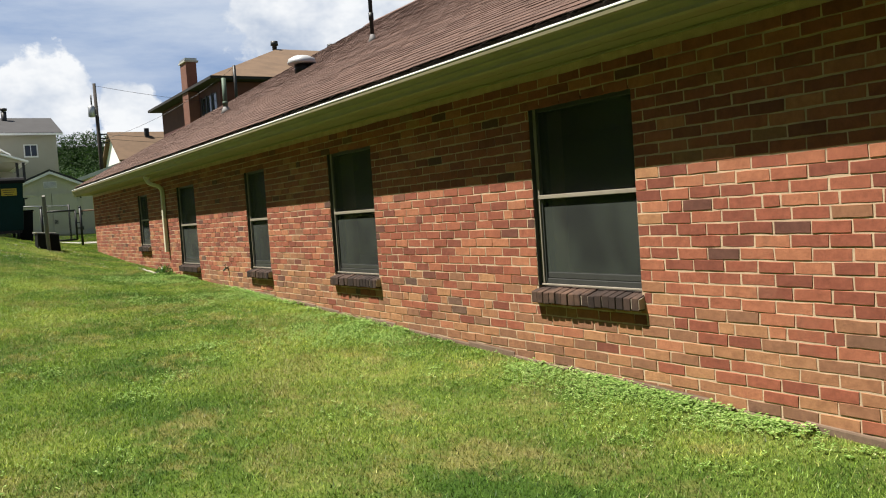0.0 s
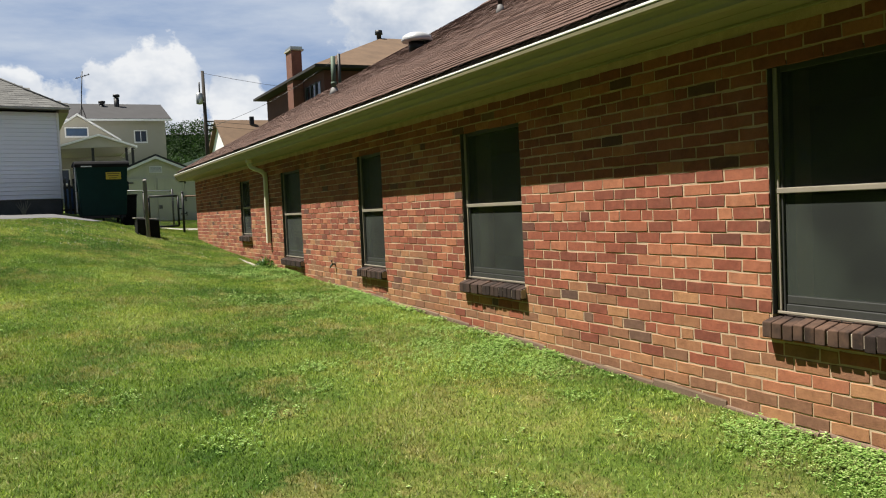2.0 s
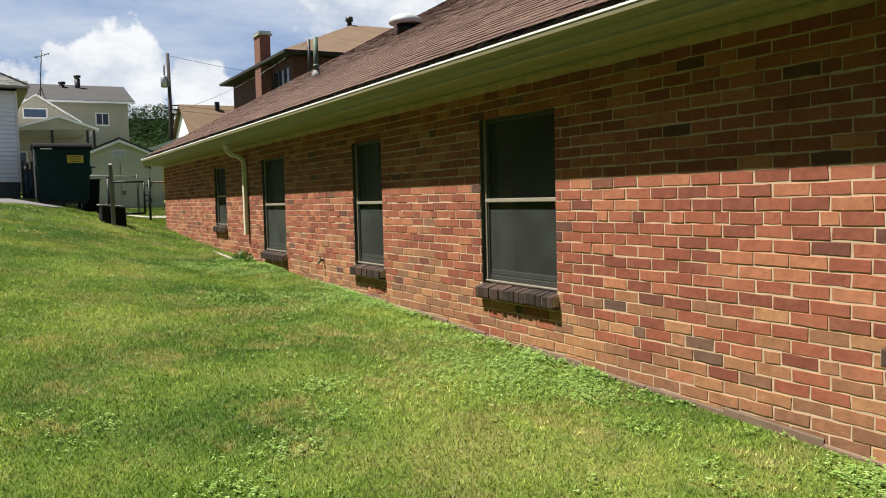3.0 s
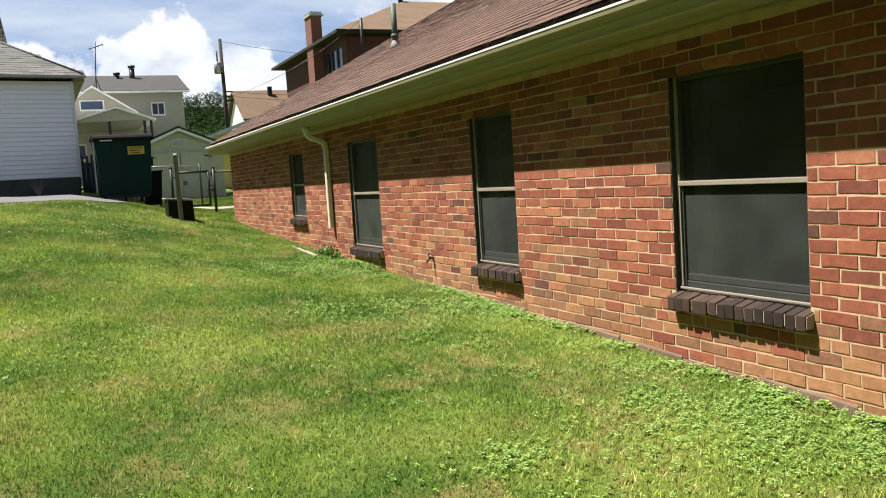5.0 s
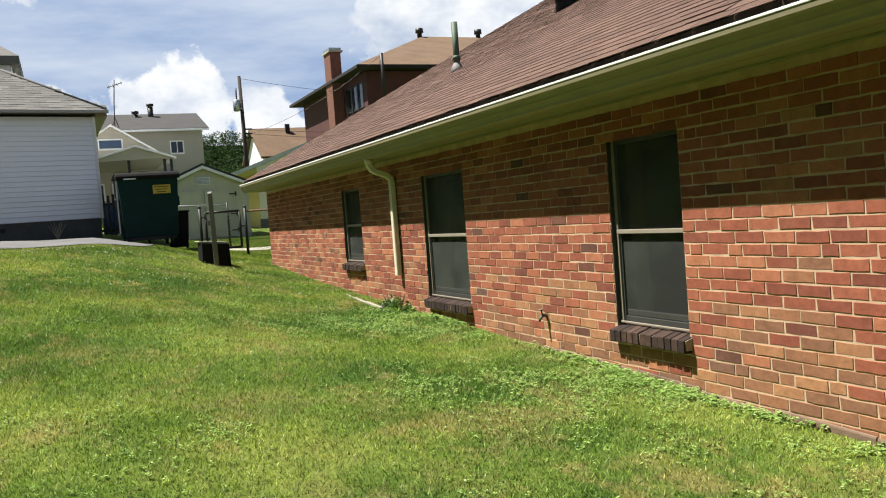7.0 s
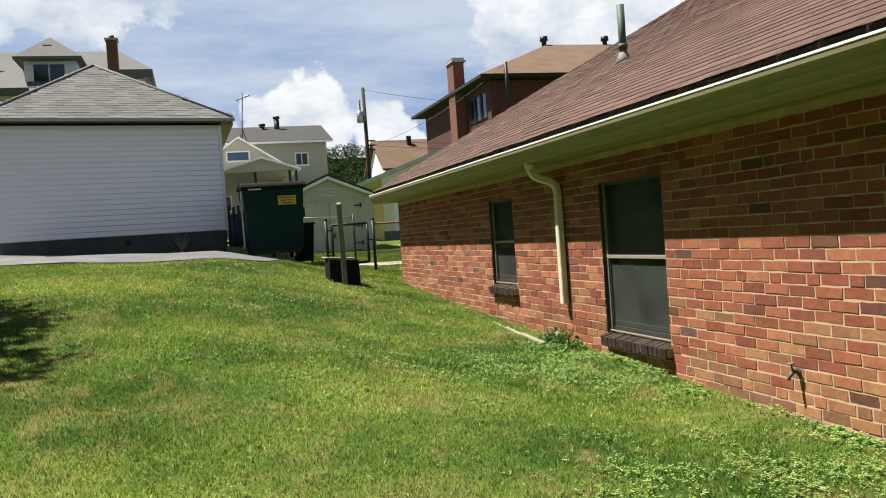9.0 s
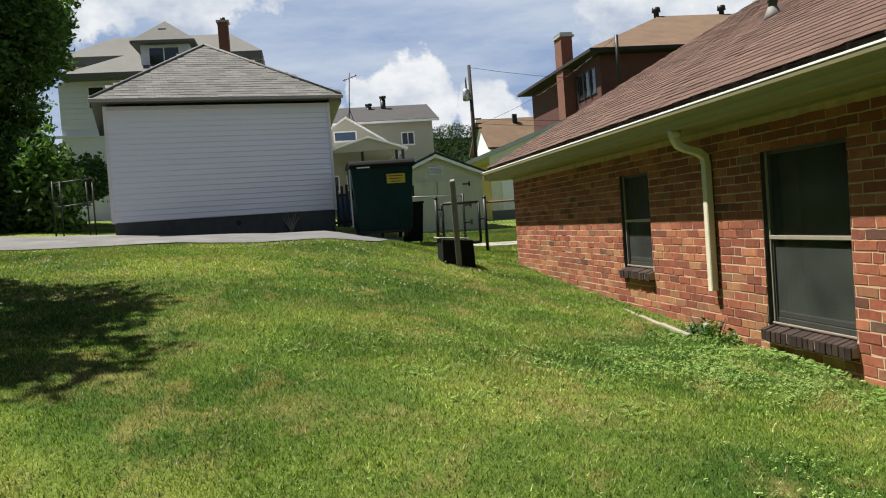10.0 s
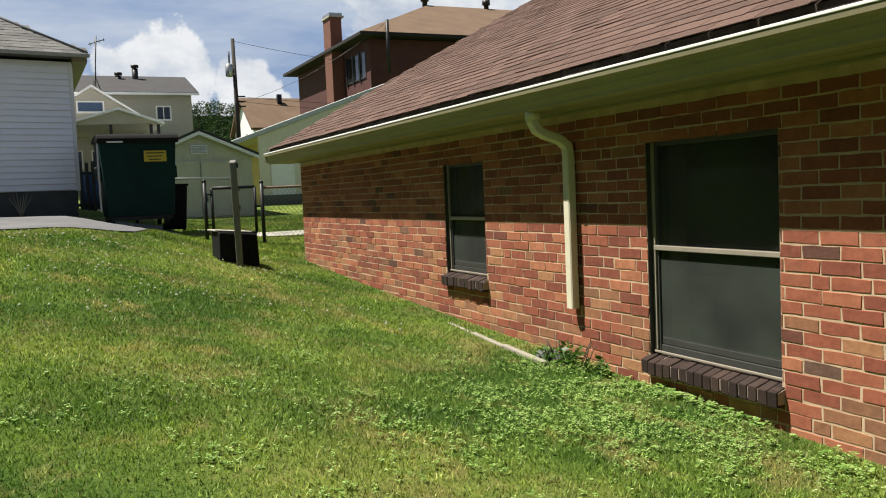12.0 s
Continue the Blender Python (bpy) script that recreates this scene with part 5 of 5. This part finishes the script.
for k in range(14):
    hx, hy = -5.2 - 0.58 * k, 29.6 + 0.3 * math.sin(k * 2.1)
    hz = gz(hx, hy)
    tubed("stem", BARK, hedge, [(hx, hy, hz - 0.1), (hx + 0.12 * math.sin(k * 1.9), hy, hz + 0.8), (hx + 0.3 * math.sin(k * 1.3), hy - 0.1, hz + 1.7)], [0.03, 0.022, 0.01], 6)
far = []
for row in range(9):
    for k in range(44):
        wx = 2 + 1.25 * k + 0.5 * math.sin(k * 2.3 + row)
        crest = 17.0 + 0.7 * math.sin(wx * 0.11) + 0.3 * math.sin(wx * 0.7)
        far.append((wx, 154 - 1.6 * row, crest - 1.5 * row + 0.35 * math.sin(k * 3.7 + 2 * row), 1.5, 1.5, 1.2 + 0.3 * math.sin(k * 5.1)))
leaf_cloud("backdrop_woods", None, far, 150000, 0.14, FOREST, rng, 0.6)
tagged(bpy.data.objects["backdrop_woods"], "wooded green hillside in the distance", "woods", kind="stuff")
bm = bmesh.new()
prism(bm, [(-400, -2), (500, -2), (420, 8), (200, 12), (60, 16.2), (20, 16.2), (-60, 12), (-300, 5)], "y", 156, 190)
tagged(part("backdrop", bm, FOREST, None), "far dark green hill", "hill", kind="structure")
near = thing("tree", "dark green trees beyond the shed", "tree", at=(15.5, 95, 2.5))
tubed("trunk", BARK, near, [(0, 0, 0), (0, 0, 4)], [0.3, 0.2], 8)
leaf_cloud("crown", near, [(-2.5 + 1.7 * k, math.sin(k * 2), 2.9 + 1.0 * math.sin(k * 1.3), 2.0, 1.8, 1.9) for k in range(5)] + [(0, 0, 2.0, 4, 2, 2)], 30000, 0.12, FOREST, rng)


# ---------------------------------------------------------------- lawn growth and small things
def blades(name, n, region, high, wide, mat, rng, lean=0.5, keep=None):
    """Grass blades as slim triangles standing on the lawn."""
    x0, x1, y0, y1 = region
    x, y = rng.uniform(x0, x1, n), rng.uniform(y0, y1, n)
    ok = np.ones(n, bool) if keep is None else keep(x, y)
    x, y = x[ok], y[ok]
    n = len(x)
    z = ground_z(x, y)
    an, h, w = rng.uniform(0, 2 * math.pi, n), high * (0.45 + 0.75 * rng.random(n)), wide * (0.6 + 0.8 * rng.random(n))
    la, l = rng.uniform(0, 2 * math.pi, n), lean * h * rng.random(n)
    dx, dy = np.cos(an) * w / 2, np.sin(an) * w / 2
    v = np.empty((n, 3, 3))
    v[:, 0] = np.stack([x - dx, y - dy, z - 0.004], 1)
    v[:, 1] = np.stack([x + dx, y + dy, z - 0.004], 1)
    v[:, 2] = np.stack([x + np.cos(la) * l, y + np.sin(la) * l, z + h], 1)
    me = bpy.data.meshes.new(name)
    me.vertices.add(n * 3)
    me.vertices.foreach_set("co", v.ravel())
    me.loops.add(n * 3)
    me.loops.foreach_set("vertex_index", np.arange(n * 3, dtype=np.int32))
    me.polygons.add(n)
    me.polygons.foreach_set("loop_start", np.arange(0, n * 3, 3, dtype=np.int32))
    me.update(calc_edges=True)
    me.materials.append(mat)
    ob = new(name, me)
    return tagged(ob, "short mown grass blades on the lawn", "grass", kind="stuff")


rng = np.random.default_rng(21)
off_road = lambda x, y: ((y < road_front(x) - 0.02) | (x > 2.85) | (y > 28.1)) & ((x < WALL - 0.02) | (y > END + 0.05))


def nearness(x, y):
    """1 where the lawn is seen from close by, fading to 0 over a ragged metre or two."""
    return smoothstep(-1.9, 0.1, x + 0.25 * np.sin(y * 2.1)) * (1 - smoothstep(13.0, 18.5, y + 0.4 * np.sin(x * 1.7)))


def fine_part(x, y):
    thin = 0.75 + 0.25 * np.sin(x * 3.1 + 1.9 * np.sin(y * 1.3)) * np.sin(y * 2.7 + 1.3 * np.sin(x * 1.9))
    return off_road(x, y) & (rng.random(len(x)) < nearness(x, y) * thin)


def coarse_part(x, y):
    return off_road(x, y) & (rng.random(len(x)) > 0.93 * nearness(x, y)) & (rng.random(len(x)) < smoothstep(-5.5, -3.0, x))


blades("grass", 1050000, (-1.9, WALL, 1.6, 18.6), 0.021, 0.005, GRASS, rng, 1.5, fine_part)
blades("grass", 800000, (-5.5, WALL, 1.6, 22.2), 0.021, 0.0088, GRASS, rng, 1.4, coarse_part)
blades("grass", 110000, (1.9, 9.0, 21.3, 33.0), 0.035, 0.014, GRASS, rng, 0.6, off_road)


def weeds(name, n, spread, size, rng, label, high=0.02):
    """Low broad-leaved weeds: rosettes of rounded leaves lying close to the ground."""
    x, y = spread(n)
    thin = np.sin(x * 7.1 + 2.3 * np.sin(y * 2.2)) * np.sin(y * 5.3 + 1.7 * np.sin(x * 3.1)) + 0.7 * np.sin(y * 1.9 + 0.5) + 0.5 * rng.normal(size=len(x))
    ok = off_road(x, y) & (thin > 0.3)
    x, y = x[ok], y[ok]
    n = len(x)
    z = ground_z(x, y)
    per = 5
    an = rng.uniform(0, 2 * math.pi, (n, 1)) + np.arange(per) * 2 * math.pi / per + rng.normal(0, 0.3, (n, per))
    s = size * (0.5 + rng.random((n, 1))) * np.ones((1, per))
    h = 0.006 + high * rng.random((n, 1)) + 0.006 * rng.normal(size=(n, per))
    verts = np.empty((n, per, 6, 3))
    shape = [(0.15, 0.0, 0.0), (0.5, 0.42, 0.16), (0.95, 0.36, 0.1), (1.15, 0.0, 0.0), (0.95, -0.36, 0.1), (0.5, -0.42, 0.16)]
    for k, (r, t, up) in enumerate(shape):
        verts[:, :, k, 0] = x[:, None] + s * (np.cos(an) * r - np.sin(an) * t)
        verts[:, :, k, 1] = y[:, None] + s * (np.sin(an) * r + np.cos(an) * t)
        verts[:, :, k, 2] = z[:, None] + h + s * up + s * r * 0.15
    m = n * per
    me = bpy.data.meshes.new(name)
    me.vertices.add(m * 6)
    me.vertices.foreach_set("co", verts.reshape(-1))
    me.loops.add(m * 6)
    me.loops.foreach_set("vertex_index", np.arange(m * 6, dtype=np.int32))
    me.polygons.add(m)
    me.polygons.foreach_set("loop_start", np.arange(0, m * 6, 6, dtype=np.int32))
    me.update(calc_edges=True)
    me.materials.append(CLOVER)
    ob = new(name, me)
    return tagged(ob, label, "weeds", kind="stuff")


def by_wall(n):
    y = rng.uniform(2.5, 15.6, n)
    width = 0.3 + 0.35 * (np.sin(y * 1.1) * 0.5 + 0.5) + 0.5 * smoothstep(7.5, 10.5, y)
    return WALL - 0.01 - np.abs(rng.normal(0, 0.85, n)) * width, y


def in_patches(n):
    k = 70
    cx, cy, r = rng.uniform(0.2, 3.7, k), rng.uniform(4.5, 16, k), rng.uniform(0.08, 0.4, k)
    i = rng.integers(0, k, n)
    return cx[i] + rng.normal(0, 1, n) * r[i], cy[i] + rng.normal(0, 1, n) * r[i]


weeds("weeds", 27000, by_wall, 0.0088, rng, "bright green clover and ground ivy along the wall")


def at_foot(n):
    y = rng.uniform(1.8, 15.2, n)
    return WALL - 0.015 - np.abs(rng.normal(0, 1, n)) * (0.05 + 0.07 * (0.5 + 0.5 * np.sin(y * 2.7 + np.sin(y * 5.3)))), y


weeds("weeds", 5200, at_foot, 0.015, rng, "pale ground ivy crowding the wall's foot", 0.028)
weeds("weeds", 8000, in_patches, 0.0095, rng, "scattered clover patches in the lawn")



def clover_heads(n, rng):
    """White clover flowers: small pale balls on the lawn's bank."""
    x, y = rng.uniform(-3.5, 3.2, n), rng.uniform(16.0, 21.0, n)
    ok = off_road(x, y) & (np.sin(x * 2.3 + 1.1 * np.sin(y)) + np.sin(y * 2.9 + x) + 0.6 * rng.normal(size=n) > 0.2)
    x, y = x[ok], y[ok]
    c = np.stack([x, y, ground_z(x, y) + 0.02 + 0.015 * rng.random(len(x))], 1)
    r = (0.008 + 0.005 * rng.random(len(x)))[:, None, None]
    six = np.array([(1, 0, 0), (0, 1, 0), (-1, 0, 0), (0, -1, 0), (0, 0, 1), (0, 0, -1)], float)
    verts = (c[:, None] + r * six).reshape(-1, 3)
    tri = np.array([(0, 1, 4), (1, 2, 4), (2, 3, 4), (3, 0, 4), (1, 0, 5), (2, 1, 5), (3, 2, 5), (0, 3, 5)])
    me = bpy.data.meshes.new("clover_flowers")
    me.from_pydata(verts.tolist(), [], (np.arange(len(c))[:, None, None] * 6 + tri).reshape(-1, 3).tolist())
    me.materials.append(plain("clover_flower", (0.36, 0.38, 0.27), 0.9, vary=0.2, scale=30))
    return tagged(new("clover_flowers", me), "small white clover flowers scattered in the lawn", "flowers", kind="stuff")


clover_heads(900, rng)

# taller weeds at the downspout and by the garage
plant = thing("weed_clump", "leafy green weeds growing at the downspout's foot", "weeds", at=(3.7, 14.72, gz(3.7, 14.7)))
leaf_cloud("leaves", plant, [(0.02, 0, 0.07, 0.1, 0.24, 0.09), (-0.02, 0.22, 0.05, 0.08, 0.1, 0.07), (0.03, -0.3, 0.05, 0.07, 0.12, 0.06)], 220, 0.022, LEAF, rng, 0.2)
for k in range(9):
    a = random.uniform(0, 6.28)
    tubed("stalk", BARK, plant, [(0.03 * math.cos(a), 0.2 * math.sin(a), 0), (0.06 * math.cos(a), 0.26 * math.sin(a), 0.1), (0.09 * math.cos(a), 0.3 * math.sin(a), 0.17)], 0.003, 5)
dry_stalk = plain("dry_stalk", (0.33, 0.31, 0.22), 0.9, vary=0.3)
weed = thing("dry_weed", "dry branching weed standing by the garage", "weeds", at=(0.35, 26.75, gz(0.35, 26.75)))
for k in range(7):
    a = -0.6 + 0.2 * k
    tubed("stalk", dry_stalk, weed, [(0, 0, 0), (0.12 * a, 0, 0.18), (0.3 * a, 0.04 * math.sin(k), 0.36 + 0.05 * (k % 3))], [0.012, 0.009, 0.004], 5)
edging = thing("edging_strip", "pale concrete edging strip beside the downspout", "edging")
edge_mat = plain("pale_concrete", (0.25, 0.23, 0.18), 0.9, vary=0.2, relief=0.5)
for ya, yb, xa, xb, out in ((14.8, 15.4, 3.585, 3.615, 0.026), (15.404, 15.95, 3.615, 3.655, 0.014), (15.954, 16.5, 3.655, 3.70, 0.004)):
    bm = bmesh.new()
    za, zb = gz(xa, ya), gz(xb, yb)
    v = [bm.verts.new(p) for x_, y_, z_ in ((xa, ya, za), (xb, yb, zb)) for p in ((x_ - 0.022, y_, z_ - 0.08), (x_ + 0.022, y_, z_ - 0.08), (x_ + 0.022, y_, z_ + out), (x_ - 0.022, y_, z_ + out))]
    for f in ((3, 2, 1, 0), (4, 5, 6, 7), (0, 1, 5, 4), (1, 2, 6, 5), (2, 3, 7, 6), (3, 0, 4, 7)):
        bm.faces.new([v[k] for k in f])
    bmesh.ops.recalc_face_normals(bm, faces=bm.faces)
    soften(bm, 0.008)
    part("kerb_stone", bm, edge_mat, edging)
# mortar ledge where the wall meets the lawn
footing = thing("footing", "dusty brown mortar ledge along the wall's foot", "footing", kind="structure")
ledge_mat = plain("ledge_mortar", (0.17, 0.118, 0.085), 0.95, vary=0.35, scale=6, grain=110, relief=0.6, dirt=(0.1, 0.075, 0.055), spec=0.1)
for k in range(17):
    ya, yb = 1.6 + 0.6 * k, 2.196 + 0.6 * k
    out, top = 0.009 + 0.003 * math.sin(k * 1.7), 0.03 + 0.014 * math.sin(k * 2.3)
    za, zb = gz(WALL - 0.02, ya), gz(WALL - 0.02, yb)
    bm = bmesh.new()
    v = [bm.verts.new(p) for y_, z_ in ((ya, za), (yb, zb)) for p in ((WALL - out, y_, z_ - 0.1), (WALL - out, y_, z_ + top - 0.008), (WALL - out + 0.003, y_, z_ + top), (WALL - 0.003, y_, z_ + top + 0.004), (WALL - 0.003, y_, z_ - 0.1))]
    for i in range(5):
        bm.faces.new((v[i], v[(i + 1) % 5], v[5 + (i + 1) % 5], v[5 + i]))
    bm.faces.new(v[4::-1])
    bm.faces.new(v[5:])
    bmesh.ops.recalc_face_normals(bm, faces=bm.faces)
    part("ledge_stone", bm, ledge_mat, footing)
stone = thing("stone", "dark grey stone at the downspout's foot", "stone", at=(3.73, 14.98, gz(3.73, 14.98)))
bm = bmesh.new()
bmesh.ops.create_icosphere(bm, subdivisions=2, radius=0.09)
for vv in bm.verts:
    vv.co = Vector((vv.co.x * 0.9, vv.co.y * 1.5, vv.co.z * 0.7)) * (1 + 0.2 * noise.noise(vv.co * 9))
part("body", bm, BLOCK, stone)

# ---------------------------------------------------------------- shingles and bricks
slope_len = math.sqrt(1 + SLOPE * SLOPE)
shingled(roof, (ROOF_X - 0.012, 1.0, ROOF_Z), (0, 1, 0), (1, 0, SLOPE), RAKE1 - 1.0, 71, 0.128, 0.305, SHINGLE,
         lambda s, d: 0 <= s <= RAKE1 - 1.0 - 0.02, 280, lambda s, d: 9.0 < s < 13.6 and d < 2.6)
boxed("starter_course", SHINGLE[1], roof, ROOF_X - 0.02, ROOF_X + 0.1, BACK_Y, 1.0, ROOF_Z - 0.01, ROOF_Z + 0.03)


def brick_shape(length, height, seed):
    """A brick's face with a worn, slightly uneven edge: (points, faces), the face towards -x."""
    r = random.Random(seed)
    j = lambda a=0.003: r.uniform(-a, a)
    y, z = length / 2, height / 2
    outline = [(-1, -1), (-0.35, -1), (0.35, -1), (1, -1), (1, 1), (0.35, 1), (-0.35, 1), (-1, 1)]
    wear = [(j(), j(0.0026)) for _ in outline]
    pts = []
    for inset, x in ((0.003, 0.0), (0.0, 0.0065)):
        for (sy_, sz_), (wy, wz) in zip(outline, wear):
            pts.append((x + (j(0.0005) if inset else 0), sy_ * (y - inset) + wy, sz_ * (z - inset) + wz))
    fs = [tuple(range(8))]
    for k in range(8):
        fs.append((k, 8 + k, 8 + (k + 1) % 8, (k + 1) % 8))
    return pts, fs


def lay_wall():
    rng_ = random.Random(5)
    joint = 0.0066
    verts, faces, mats, singles = [], [], [], []
    z_low = SILL - 12 * COURSE
    for r in range(45):
        z0 = z_low + r * COURSE
        z1 = z0 + COURSE
        if z0 < -0.2 or z1 > SOFFIT_Z - 0.01:
            continue
        headers = (r - 9) % 10 == 0
        y = 0.7 + (0.25 * BRICK_L if headers else 0.5 * BRICK_L if r % 2 else 0.0) + rng_.uniform(-0.008, 0.008)
        k = 0
        while y < END:
            length = BRICK_L / 2 if headers and k % 2 else BRICK_L
            k += 1
            spans = [(y, min(y + length, END))]
            y += length
            zc = (z0 + z1) / 2
            for a, b, c, d, _ in WINDOWS:
                if c - 0.1 < zc < d:
                    lo, hi = (a - 0.02, b + 0.02) if zc < c else (a, b)
                    cut = []
                    for s0, s1 in spans:
                        if s1 <= lo or s0 >= hi:
                            cut.append((s0, s1))
                        else:
                            if s0 < lo:
                                cut.append((s0, lo + joint / 2))
                            if s1 > hi:
                                cut.append((hi - joint / 2, s1))
                    spans = cut
            for s0, s1 in spans:
                if s1 - s0 < 0.016 or z1 < 0.0395 * s0 - 0.12:
                    continue
                above = (z0 - (0.0395 * s0 - 0.03)) / COURSE
                buff = rng_.random() < (1.0 if s0 < 12 else 0.6) * (0.85 if above < 2.2 else 0.6 if above < 5 else 0.3 if above < 8 else 0.08 if above < 11 else 0.02)
                length_ = s1 - s0 - joint
                place = (WALL + rng_.uniform(-0.0028, 0.0006), (s0 + s1) / 2, (z0 + z1) / 2 + rng_.uniform(-0.0022, 0.0022))
                if 8.3 < s0 < 9.95 and len(singles) < 300 and abs(s1 - s0 - BRICK_L) < 1e-6:
                    singles.append((place, buff))
                    continue
                pts, fs = brick_shape(length_, COURSE - joint, rng_.randrange(10 ** 6))
                base = len(verts)
                verts += [(place[0] + p[0], place[1] + p[1], place[2] + p[2]) for p in pts]
                faces += [tuple(base + i for i in f) for f in fs]
                mats += [1 if buff else 0] * len(fs)
    me = bpy.data.meshes.new("brick_courses")
    me.from_pydata(verts, [], faces)
    me.materials.append(RED[0])
    me.materials.append(BUFF[0])
    me.polygons.foreach_set("material_index", mats)
    ob = tagged(new("brick_courses", me), kind="stuff")
    ob.parent = wall_west
    shapes = []
    for s in range(6):
        for mat in (RED[1], BUFF[1]):
            pts, fs = brick_shape(BRICK_L - joint, COURSE - joint, s)
            me = bpy.data.meshes.new("brick")
            me.from_pydata(pts, [], fs)
            me.materials.append(mat)
            shapes.append(me)
    for place, buff in singles:
        ob = new("brick", shapes[2 * rng_.randrange(6) + (1 if buff else 0)])
        ob.parent = wall_west
        ob.location = place


lay_wall()
